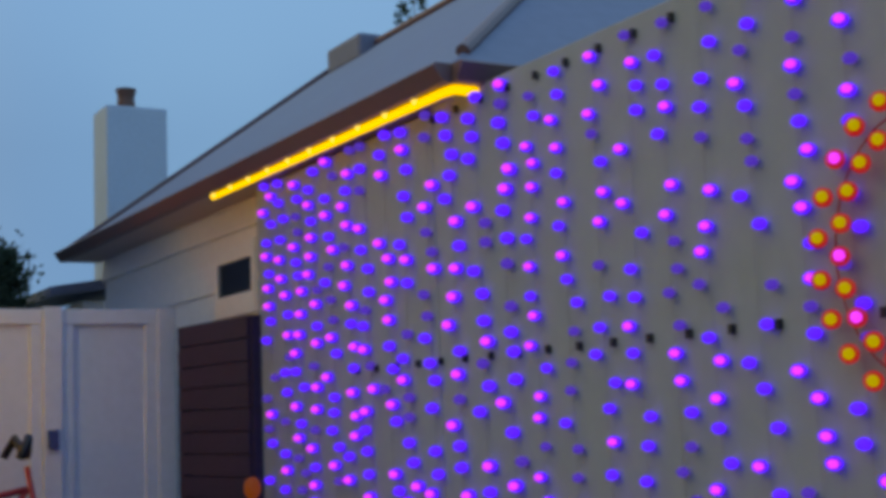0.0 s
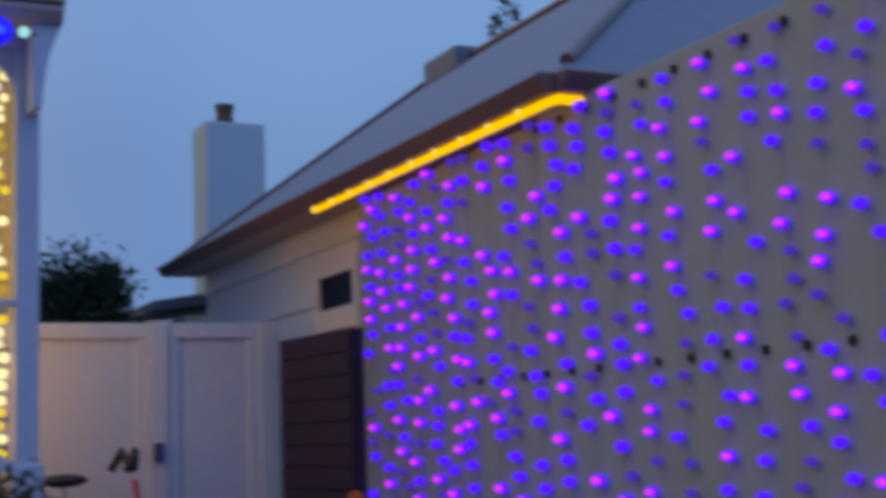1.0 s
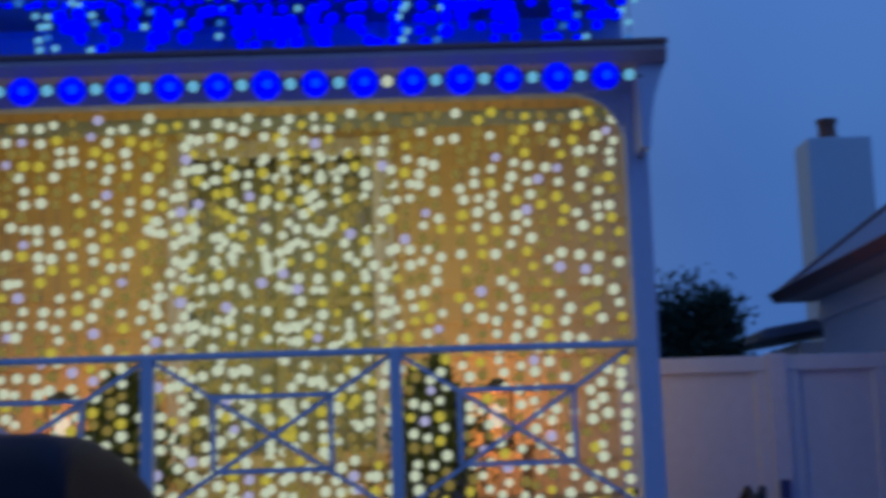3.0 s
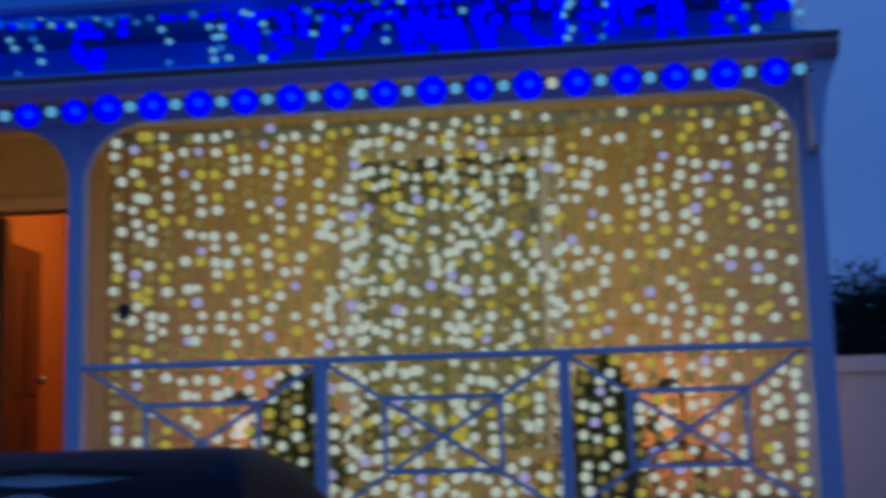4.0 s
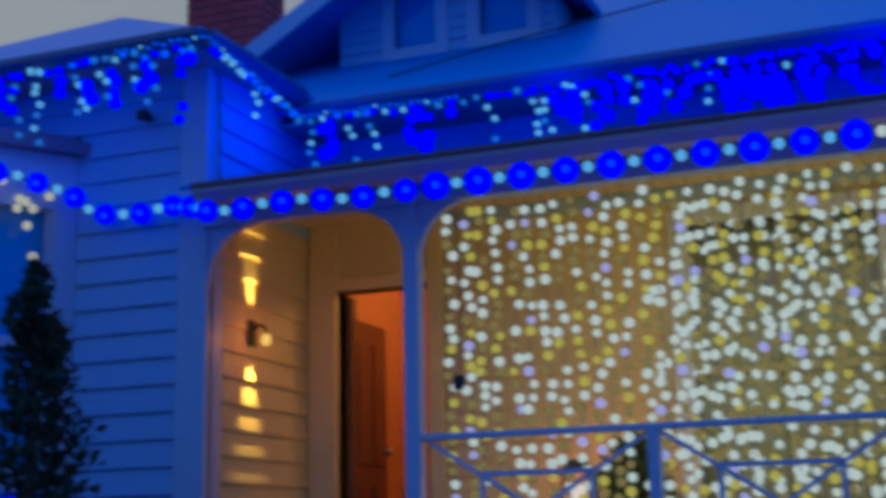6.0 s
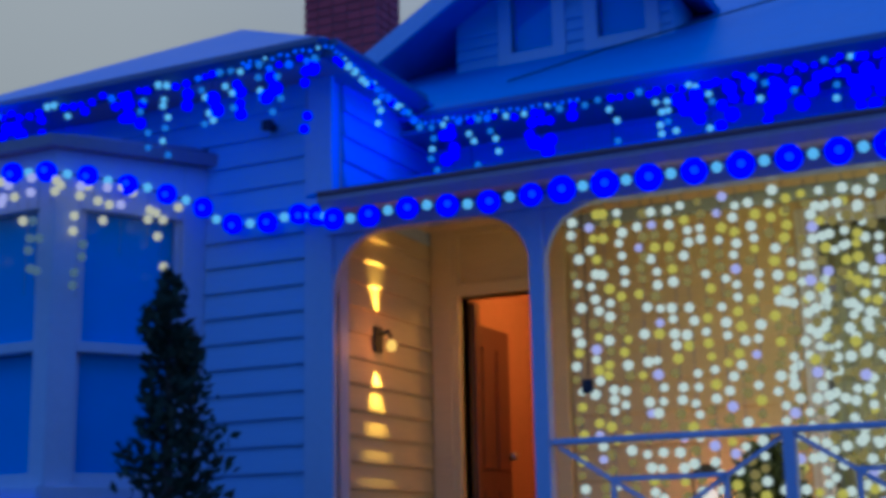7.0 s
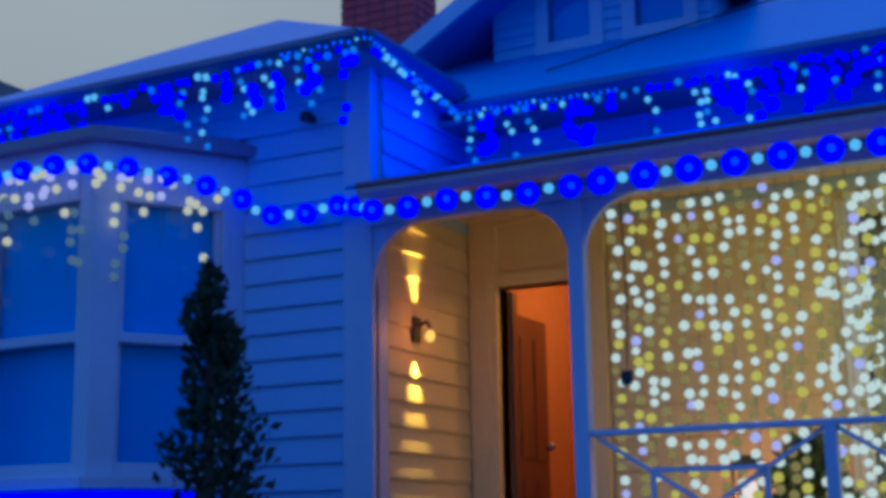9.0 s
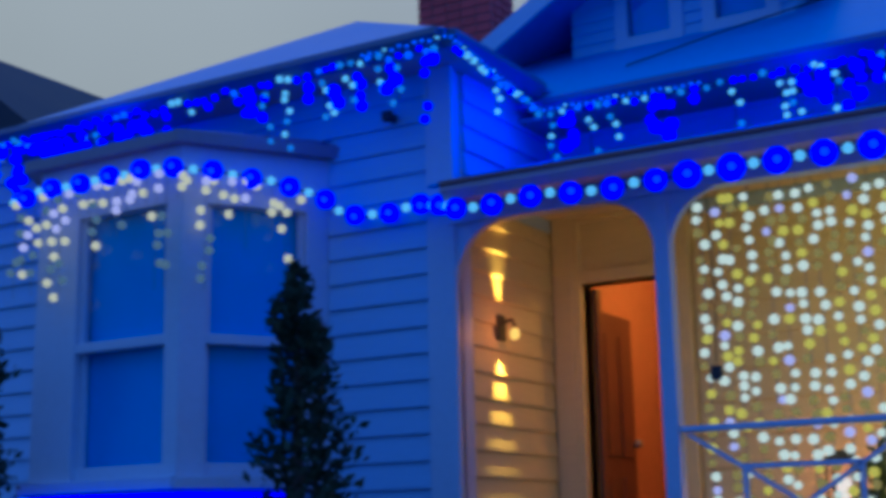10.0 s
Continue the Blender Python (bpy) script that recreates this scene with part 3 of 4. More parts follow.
bm = bmesh.new()
for a, b, c, d in rects(DX0, DX1, 4.9, 5.42, [(p, q, 5.17, 5.62) for p, q in DWIN]):
    box(bm, a, 0, c, b, 0.10, d)
for a, b, low in ((DX0, -3.56, 5.42), (-3.56, -3.24, 5.62), (-3.24, -2.90, 5.42), (-2.90, -2.55, 5.62), (-2.55, DX1, 5.42)):
    pts = [(a, low), (b, low), (b, dline(b))] + ([(DPX, DPZ)] if a < DPX < b else []) + [(a, dline(a))]
    extrude_profile(bm, pts, "y", 0, 0.10)
dwall = part("wall", bm, PAINT, dormer)
clad(dwall, "x", 0, -1, DX0, DX1, 5.10, 5.44, 0.085, PAINT, [(-3.66, -3.14, 5.0, 5.7), (-3.0, -2.45, 5.0, 5.7)])
for s in (DX0, DX1 - 0.08):
    part("cheek", box(bmesh.new(), s, 0.10, 4.9, s + 0.08, 2.0, 5.44), PAINT, dormer)
for a, b in DWIN:
    w = part("window", soften(box(bmesh.new(), a - 0.10, -0.06, 5.06, b + 0.10, 0.0, 5.12), 0.005), TRIM, dormer)
    for e in ((a - 0.10, 5.12, a, 5.68), (b, 5.12, b + 0.10, 5.68), (a, 5.62, b, 5.68), (a, 5.12, b, 5.17)):
        part("frame", soften(box(bmesh.new(), e[0], -0.045, e[1], e[2], 0.03, e[3]), 0.004), TRIM, w)
    part("pane", box(bmesh.new(), a, 0.02, 5.17, b, 0.026, 5.62), GLASS, w).visible_shadow = False
    part("blind", box(bmesh.new(), a, 0.06, 5.17, b, 0.07, 5.62), BLIND, w)
ends = ((-4.55, DPZ + 0.06 - 1.37 * 0.585), (-2.16, DPZ + 0.06 - 1.02 * 0.56))
bm = bmesh.new()
for k, (x, z) in enumerate(ends):
    vs = [bm.verts.new(p) for p in ((x, -0.38, z), (DPX, -0.38, DPZ + 0.06), (DPX, 1.9, DPZ + 0.06), (x, 1.9, z))]
    bm.faces.new(vs if k == 0 else vs[::-1])
bmesh.ops.remove_doubles(bm, verts=bm.verts[:], dist=1e-4)
bmesh.ops.solidify(bm, geom=bm.faces[:], thickness=0.05)
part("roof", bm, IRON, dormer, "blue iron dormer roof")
for x, z in ends:
    part("bargeboard", bar(bmesh.new(), (x, -0.41, z - 0.06), (DPX, -0.41, DPZ), 0.13, 0.035), TRIM, dormer)

chim = thing("brick_chimney", "red brick chimney above the front room roof", "chimney", (-5.13, 9.0, 4.9))
part("core", box(bmesh.new(), -0.325, -0.19, 0, 0.325, 0.19, 1.58), MORTAR, chim)
bk = mesh_of("brick", soften(box(bmesh.new(), -0.062, -0.05, 0.005, 0.062, 0.05, 0.068), 0.004), BRICK)
for r in range(21):
    for i in range(5):
        for y in (-0.152, 0.152):
            ob = new("brick", bk)
            ob.parent = chim
            ob.location = (-0.268 + i * 0.134, y, r * 0.075)
    for j in range(2):
        for x in (-0.288, 0.288):
            ob = new("brick", bk)
            ob.parent = chim
            ob.matrix_basis = pose(x, -0.07 + j * 0.14, r * 0.075, 0, 0, 90)
part("cap", soften(box(bmesh.new(), -0.39, -0.27, 1.58, 0.39, 0.27, 1.70), 0.01), BRICK, chim)
part("pot", tube(bmesh.new(), [(0, 0, 1.70), (0, 0, 1.98)], [0.12, 0.10], 14), POT, chim)

# ---- canted bay window ----
bay = thing("window_2", "white canted bay window with sashes in blue light", "window", (0, 0, 0), kind="structure")
BAY = [(-6.84, 6.5), (-6.35, 5.72), (-5.20, 5.72), (-4.70, 6.5)]
for (ax, ay), (bx, by) in zip(BAY, BAY[1:]):
    d = Vector((bx - ax, by - ay, 0))
    L, ang = d.length, math.degrees(math.atan2(d.y, d.x))
    M = pose(ax, ay, 0, 0, 0, ang)

    def piece(name, dims, material, soft=0.006):
        bm = box(bmesh.new(), *dims)
        if soft:
            soften(bm, soft)
        bm.transform(M)
        return part(name, bm, material, bay)
    m0, m1 = (0.34, 0.11) if L > 1.1 else (0.16, 0.16)
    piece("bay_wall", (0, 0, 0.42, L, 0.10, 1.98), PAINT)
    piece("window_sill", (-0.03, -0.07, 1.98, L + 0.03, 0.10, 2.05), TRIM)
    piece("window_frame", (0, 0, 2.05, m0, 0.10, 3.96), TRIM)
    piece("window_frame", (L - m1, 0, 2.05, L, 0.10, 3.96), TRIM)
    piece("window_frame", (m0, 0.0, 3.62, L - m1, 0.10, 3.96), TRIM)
    piece("window_frame", (m0, 0.03, 2.05, L - m1, 0.08, 2.13), TRIM)
    piece("meeting_rail", (m0, 0.005, 2.80, L - m1, 0.095, 2.86), TRIM)
    for s in (m0, L - m1 - 0.035):
        piece("sash", (s, 0.032, 2.86, s + 0.035, 0.078, 3.62), TRIM, 0.004)
        piece("sash", (s, 0.060, 2.13, s + 0.035, 0.098, 2.80), TRIM, 0.004)
    piece("pane", (m0 + 0.035, 0.078, 2.13, L - m1 - 0.035, 0.084, 2.80), BAYGLASS, 0).visible_shadow = False
    piece("pane", (m0 + 0.035, 0.05, 2.86, L - m1 - 0.035, 0.056, 3.62), BAYGLASS, 0).visible_shadow = False
    piece("roller_blind", (m0 + 0.02, 0.105, 2.10, L - m1 - 0.02, 0.111, 3.70), BLIND, 0)
bm = bmesh.new()
for b in ((BAY[0][0] + 0.2, 7.6, 1.9, BAY[3][0] - 0.1, 7.65, 4.0), (BAY[0][0] - 0.02, FY + 0.13, 1.9, BAY[0][0] + 0.03, 7.6, 4.0), (BAY[3][0] - 0.03, FY + 0.13, 1.9, BAY[3][0] + 0.02, 7.6, 4.0)):
    box(bm, *b)
solid("wall_bay_room", bm, ROOM, "blue-grey walls of the bay room", "wall")
solid("floor_bay_room", box(bmesh.new(), BAY[0][0], FY + 0.004, 1.85, BAY[3][0], 7.6, 1.896), FLOORB, "timber floor of the bay room", "floor")
solid("ceiling_bay_room", box(bmesh.new(), BAY[0][0], FY + 0.004, 4.004, BAY[3][0], 7.6, 4.05), ROOM, "pale ceiling of the bay room", "ceiling")
bm = bmesh.new()
lo = [(-6.94, 6.48), (-6.42, 5.64), (-5.17, 5.64), (-4.62, 6.48)]
hi = [(-6.9, 6.48), (-6.4, 5.98), (-5.3, 5.98), (-4.78, 6.48)]
v0, v1, v2 = [bm.verts.new((x, y, 3.96)) for x, y in lo], [bm.verts.new((x, y, 4.03)) for x, y in lo], [bm.verts.new((x, y, 4.10)) for x, y in hi]
for a, b in ((v0, v1), (v1, v2)):
    for i in range(3):
        bm.faces.new((a[i], a[i + 1], b[i + 1], b[i]))
bm.faces.new(v0[::-1])
bm.faces.new(v2)
for i in (0, 3):
    bm.faces.new((v0[i], v1[i], v2[i]))
bm.faces.new((v0[0], v0[3], v2[3], v2[0]))
bmesh.ops.recalc_face_normals(bm, faces=bm.faces[:])
solid("bay_roof", bm, MAUVE, "small mauve painted hood roof over the bay window", "roof")

# ---- house beyond, on the far side ----
far = thing("far_house", "dark neighbouring house with a pitched roof against the sky", "house", (-15.4, 13.5, 0))
part("wall", box(bmesh.new(), -3.0, -1.0, 0, 2.0, 6, 6.6), PAINT, far)
bm = bmesh.new()
extrude_profile(bm, [(2.9, 6.5), (-0.5, 9.0), (-3.9, 6.5), (-3.9, 6.3), (2.9, 6.3)], "y", -1.6, 6.4)
part("roof", bm, DARKROOF, far, "dark pitched roof")

# ---- neighbour's house on the other side ----
EX, EZN = 2.72, 2.90
nh = wall("wall_neighbour", "y", 3.0, 0.12, 4.75, 10.3, 0.4, 2.86, FENCE, "white weatherboard side wall of the neighbouring house", [(7.12, 7.68, 2.28, 2.48)])
clad(nh, "y", 3.0, -1, 6.75, 10.3, 0.45, 2.84, 0.17, FENCE, [(7.06, 7.74, 2.15, 2.58)])
wall("wall_neighbour_front", "x", 4.75, 0.12, 3.24, 8.2, 0.4, 2.86, FENCE, "white front wall of the neighbouring house")
wall("wall_neighbour_rear", "x", 10.3, -0.12, 3.24, 8.2, 0.4, 2.86, FENCE, "white rear wall of the neighbouring house")
wall("wall_neighbour_far", "y", 8.2, 0.12, 4.75, 10.3, 0.4, 2.86, FENCE, "white far wall of the neighbouring house")
w = thing("window_3", "small dark window with a white frame high in the neighbour's wall", "window", (3.0, 7.40, 2.38), kind="structure")
for a, b, c, d in ((-0.33, -0.28, -0.23, 0.2), (0.28, 0.33, -0.23, 0.2), (-0.28, 0.28, 0.10, 0.2), (-0.28, 0.28, -0.23, -0.10)):
    part("window_frame", soften(box(bmesh.new(), -0.04, a, c, 0.05, b, d), 0.004), FENCE, w)
part("pane", box(bmesh.new(), -0.03, -0.28, -0.10, -0.024, 0.28, 0.10), DIMGLASS, w).visible_shadow = False
# Black panel close behind the glass stands in for the unlit room.
part("dark_room_panel", box(bmesh.new(), -0.015, -0.28, -0.10, -0.005, 0.28, 0.10), BLACKP, w, "black panel standing in for the unlit room")

YF, YR, RXN, RZN = 4.31, 10.46, 5.15, 4.64
roof("roof_neighbour", [
    [(EX, YF, EZN), (EX, YR, EZN), (RXN, YR, RZN), (RXN, YF + 2.2, RZN)],
    [(EX, YF, EZN), (RXN, YF + 2.2, RZN), (8.9, YF, EZN)],
    [(RXN, YF + 2.2, RZN), (RXN, YR, RZN), (8.9, YR, EZN), (8.9, YF, EZN)]], SLATE, "dark blue-grey hipped roof of the neighbouring house")
bm = bmesh.new()
extrude_profile(bm, [(3.24, 2.86), (8.2, 2.86), (RXN, 4.56)], "y", 10.1, 10.2)
solid("gable_end", bm, FENCE, "white gable end of the neighbouring house", "wall")
gutter("gutter_neighbour", (EX, YR, EZN - 0.03), (EX, YF, EZN - 0.03), "dark brown gutter of the neighbouring house", 1, 0.03, GUTTER)
gutter("gutter_neighbour", (EX, YF, EZN - 0.03), (8.8, YF, EZN - 0.03), "dark brown front gutter of the neighbouring house", 1, 0.03, GUTTER)
bm = bmesh.new()
box(bm, EX + 0.004, YF + 0.004, EZN - 0.075, 3.0, YR, EZN - 0.055)
box(bm, 3.0, YF + 0.004, EZN - 0.075, 8.3, 4.75, EZN - 0.055)
solid("soffit", bm, SOFFIT, "painted soffit of the neighbouring house", "soffit")
bm = bmesh.new()
bar(bm, (EX + 0.02, YR + 0.02, EZN + 0.02), (RXN, YR + 0.02, RZN + 0.015), 0.05, 0.10)
solid("verge_trim", bm, GUTTER, "dark verge capping on the neighbouring roof", "trim")
bm = tube(bmesh.new(), [(RXN, YR, RZN + 0.02), (RXN, YF + 2.2, RZN + 0.02), (EX + 0.12, YF + 0.11, EZN + 0.09)], 0.032, 8)
solid("ridge_trim", bm, GUTTER, "dark ridge and hip capping of the neighbouring roof", "trim")
bm = box(bmesh.new(), 4.98, 9.70, 4.50, 5.32, 10.36, 4.735)
solid("roof_vent", soften(bm, 0.04), SLATE, "raised ridge vent of the neighbouring roof", "vent")

lean = thing("lean_to", "small lean-to roof behind the neighbouring house", "roof", (2.75, 10.7, 0.3))
part("wall", box(bmesh.new(), 0.2, 0.1, 0.1, 2.0, 1.6, 2.25), FENCE, lean)
bm = bmesh.new()
extrude_profile(bm, [(-0.10, 2.28), (-0.08, 2.36), (2.1, 2.70), (2.1, 2.60)], "y", 0.0, 1.8)
part("roof", bm, SLATE, lean)

ch = thing("plaster_chimney", "pale plastered chimney with a dark pot behind the neighbouring roof", "chimney", (4.08, 13.2, 0.4))
part("shaft", soften(box(bmesh.new(), -0.32, -0.25, 0, 0.30, 0.25, 4.33), 0.015), PLASTER, ch)
part("pot", tube(bmesh.new(), [(-0.05, 0, 4.33), (-0.05, 0, 4.47), (-0.05, 0, 4.56)], [0.10, 0.085, 0.105], 14), POT, ch)

# ---- grey light wall ----
GX = 2.85
bm = soften(box(bmesh.new(), GX, -3.0, 0.0, GX + 0.14, 4.72, 2.83), 0.006)
gw = solid("wall_grey", bm, GREY, "plain grey rendered side wall hung with violet lights", "wall")
bm = soften(box(bmesh.new(), GX, 4.724, 0.0, GX + 0.14, 6.74, 2.80), 0.006)
solid("wall_grey", bm, GREY, "plain grey rendered wall under the neighbour's eave", "wall")

# ---- fence and gate ----
FYW = 7.8
fence = thing("panel_fence", "white panelled timber fence between the two houses", "fence", (0, FYW, 0.43))
for x in (1.12, 1.98, 2.66):
    part("post", soften(box(bmesh.new(), x - 0.055, -0.05, 0, x + 0.055, 0.06, 1.80), 0.006), PANEL, fence)
for a, b in ((1.175, 1.925), (2.035, 2.605)):
    part("top_rail", soften(box(bmesh.new(), a, -0.03, 1.70, b, 0.045, 1.79), 0.006), PANEL, fence)
    part("bottom_rail", soften(box(bmesh.new(), a, -0.03, 0.05, b, 0.045, 0.16), 0.006), PANEL, fence)
    for s in (a, b - 0.07):
        part("stile", soften(box(bmesh.new(), s, -0.025, 0.16, s + 0.07, 0.04, 1.70), 0.005), PANEL, fence)
    part("panel", box(bmesh.new(), a + 0.07, 0.0, 0.16, b - 0.07, 0.015, 1.70), PANEL, fence)
part("latch", soften(box(bmesh.new(), 1.945, -0.085, 0.98, 2.005, -0.052, 1.09), 0.008), POTTERY, fence, "blue-grey metal latch")
gate = thing("slat_gate", "dark stained gate of horizontal slats", "gate", (2.70, 7.72, 0.43))
a, b = Vector((0.05, -0.04, 0)), Vector((0.13, -0.98, 0))
for p in (a, b):
    part("post", bar(bmesh.new(), p, p + Vector((0, 0, 1.67)), 0.06, 0.06), GATE, gate)
for i in range(13):
    z = 0.10 + i * 0.126
    part("slat", bar(bmesh.new(), a + Vector((-0.035, 0, z)), b + Vector((-0.035, 0, z)), 0.118, 0.022), GATE, gate)
part("backing", bar(bmesh.new(), a + Vector((0.03, 0, 0.85)), b + Vector((0.03, 0, 0.85)), 1.6, 0.012), GATE, gate)
sl = thing("garden_lamp", "small glowing orange lamp beside the gate", "lamp", (2.70, 6.5, 0.45))
part("stake", tube(bmesh.new(), [(0, 0, 0), (0, 0, 0.68)], 0.012), BLACKP, sl)
part("shade", ball(bmesh.new(), (0, 0, 0.73), 0.045, sz=1.3), glow("orange_shade", (1.0, 0.22, 0.02), 0.09), sl, "", True)


# ---- foliage ----
def leaves(bm, rng, count, where, size):
    """Many small leaf blades: where(rng) gives a place and a way outward."""
    for _ in range(count):
        p, o = where(rng)
        s = size * rng.uniform(0.6, 1.4)
        d = (o + Vector((rng.uniform(-1, 1), rng.uniform(-1, 1), rng.uniform(-0.6, 1.0)))).normalized()
        q = d.cross(Vector((rng.uniform(-1, 1), rng.uniform(-1, 1), rng.uniform(-1, 1)))).normalized()
        v = [bm.verts.new(p + d * s * e + q * s * f) for e, f in ((0, -0.12), (0.5, -0.28), (1.1, 0), (0.5, 0.28))]
        bm.faces.new(v)


def conifer(at, height, radius, label, seed, name="conifer_tree", material=LEAFD):
    rng = random.Random(seed)
    ob = thing(name, label, "tree", at)
    part("trunk", tube(bmesh.new(), [(0, 0, 0), (0.01, 0, height * 0.5), (0, 0, height * 0.93)], [0.05, 0.035, 0.008]), BARK, ob)
    tufts = []
    for i in range(70):
        z = rng.uniform(0.04, 1.0)
        a, r = rng.uniform(0, math.tau), radius * (1 - z) ** 0.62 * rng.uniform(0.55, 1.12) + 0.015
        tufts.append((Vector((math.cos(a) * r, math.sin(a) * r, z * height * 0.97)), rng.uniform(0.10, 0.2) * (0.35 + 0.9 * (1 - z))))

    def where(g):
        if g.random() < 0.45:
            z = g.random() ** 1.3
            a, r = g.uniform(0, math.tau), radius * (1 - z) ** 0.62 * g.uniform(0.3, 0.85)
            return Vector((math.cos(a) * r, math.sin(a) * r, z * height)), Vector((math.cos(a), math.sin(a), 0.8))
        c, s = tufts[g.randrange(len(tufts))]
        o = Vector((g.gauss(0, 1), g.gauss(0, 1), g.gauss(0, 1.2))) * s * 0.45
        return c + o, Vector((c.x, c.y, 0.25)).normalized()
    bm = bmesh.new()
    leaves(bm, rng, 5200, where, 0.055)
    part("crown", bm, material, ob)
    return ob


def shrub(at, size, label, seed, name="bush", count=5000, material=LEAFD, leaf=0.07, category="bush"):
    rng = random.Random(seed)
    ob = thing(name, label, category, at)
    bm = bmesh.new()
    for k in range(5):
        a = k * math.tau / 5
        tube(bm, [(0, 0, 0), (math.cos(a) * size[0] * 0.2, math.sin(a) * size[1] * 0.2, size[2] * 0.5), (math.cos(a) * size[0] * 0.4, math.sin(a) * size[1] * 0.4, size[2] * 0.85)], [0.03, 0.02, 0.006], 6)
    part("stems", bm, BARK, ob)
    clumps = [(Vector((rng.uniform(-1, 1) * size[0] * 0.42, rng.uniform(-1, 1) * size[1] * 0.42, rng.uniform(0.25, 0.95) * size[2])), rng.uniform(0.12, 0.22) * min(size)) for _ in range(46)]

    def where(g):
        c, s = clumps[g.randrange(len(clumps))]
        o = Vector((g.gauss(0, 1), g.gauss(0, 1), g.gauss(0, 1))) * s
        return c + o, (o + Vector((0, 0, 0.3))).normalized()
    bm = bmesh.new()
    leaves(bm, rng, count, where, leaf)
    part("crown", bm, material, ob)
    return ob


conifer((-4.20, 5.5, 0.45), 2.62, 0.36, "dark slender conifer beside the bay window", 3)
conifer((-6.36, 5.30, 0.45), 2.55, 0.32, "dark slender conifer in front of the far bay side", 4)
shrub((2.16, 11.0, 0.45), (0.60, 0.6, 2.55), "dark round-headed bush behind the white fence", 5, count=26000, leaf=0.05)
conifer((8.97, 16.0, 0.4), 7.6, 0.9, "tall dark conifer behind the neighbouring roof", 6)
shrub((0.25, 5.55, 0.45), (1.5, 0.45, 0.95), "low clipped hedge before the veranda, leaves tinted by orange light", 7, "hedge", 12000, HEDGE, 0.035, "hedge")


def potted(x, y, label, seed):
    ob = conifer((x, y, FLOOR + 0.28), 0.58, 0.15, label, seed, "potted_conifer", LEAF)
    bm = tube(bmesh.new(), [(0, 0, -0.278), (0, 0, -0.25), (0, 0, 0.0), (0, 0, 0.04)], [0.10, 0.12, 0.16, 0.17], 18)
    part("pot", bm, POTTERY, ob, "blue glazed pot")


potted(0.02, 7.0, "small dark conifer in a glazed pot on the veranda", 8)
potted(-1.58, 7.0, "small dark conifer in a glazed pot by the window", 9)


# ---- lamps on the veranda ----
wlamp = thing("wall_lamp", "small brass wall lamp with a glowing bulb on cream boards", "lamp", (SIDE + 0.03, 7.0, 2.88))
part("back_plate", soften(box(bmesh.new(), 0.0, -0.045, -0.05, 0.02, 0.045, 0.10), 0.006), BLACKP, wlamp)
part("arm", tube(bmesh.new(), [(0.02, 0, 0.05), (0.08, 0, 0.07), (0.10, 0, 0.03)], 0.012), BLACKP, wlamp)
part("bulb", ball(bmesh.new(), (0.10, 0.0, -0.02), 0.031, sz=1.2), G_LAMP, wlamp, "glowing yellow bulb", True)
for z, up in ((2.80, 0), (3.00, 180)):
    ob = lamp("wall_lamp_light", (SIDE + 0.075, 7.0, z), 70, (1.0, 0.60, 0.03), 0.012, "SPOT")
    ob.data.spot_size, ob.data.spot_blend = radians(44), 1.0
    ob.matrix_basis = pose(SIDE + 0.075, 7.0, z, up, 0, 0) @ pose(0, 0, 0, 0, 9, 0)
lamp("wall_lamp_light", (SIDE + 0.22, 6.98, 2.88), 2.0, (1.0, 0.25, 0.008), 0.04)


def lantern(at, label, energy):
    ob = thing("lantern", label, "lantern", at)
    part("base", soften(box(bmesh.new(), -0.08, -0.08, 0, 0.08, 0.08, 0.03), 0.006), BLACKP, ob)
    for x in (-0.07, 0.07):
        for y in (-0.07, 0.07):
            part("corner_bar", box(bmesh.new(), x - 0.006, y - 0.006, 0.03, x + 0.006, y + 0.006, 0.28), BLACKP, ob)
    bm = bmesh.new()
    extrude_profile(bm, [(-0.09, 0.28), (0.09, 0.28), (0.03, 0.35), (-0.03, 0.35)], "y", -0.09, 0.09)
    part("roof", bm, BLACKP, ob)
    part("bulb", ball(bmesh.new(), (0, 0, 0.16), 0.045, sz=1.5), G_FLAME, ob, "glowing warm bulb", True)
    lamp("lantern_light", (at[0], at[1] + 0.10, at[2] + 0.16), energy, (1.0, 0.27, 0.02), 0.05)


def stool(x, y):
    ob = thing("side_table", "small dark timber table on the veranda", "table", (x, y, FLOOR))
    part("top", soften(box(bmesh.new(), -0.19, -0.17, 0.44, 0.19, 0.17, 0.47), 0.006), DARKWOOD, ob)
    for a in (-0.15, 0.15):
        for b in (-0.13, 0.13):
            part("leg", box(bmesh.new(), a - 0.017, b - 0.017, 0, a + 0.017, b + 0.017, 0.44), DARKWOOD, ob)


stool(0.36, 7.30)
stool(-1.95, 7.30)
lantern((0.36, 7.30, FLOOR + 0.47), "dark lantern with a warm bulb on a small table", 7)
lantern((-1.95, 7.30, FLOOR + 0.47), "dark lantern with a warm bulb beside the potted conifer", 5)

# ---- gold light curtain on the veranda ----
rng = random.Random(21)
gold = thing("light_curtain", "curtain of gold and white fairy lights across the veranda", "fairy lights", (0, 6.60, 0))


def gold_kind(g):
    k = g.random()
    return G_WHITE if k < 0.45 else G_GOLD if k < 0.66 else G_DIM if k < 0.95 else G_LILAC


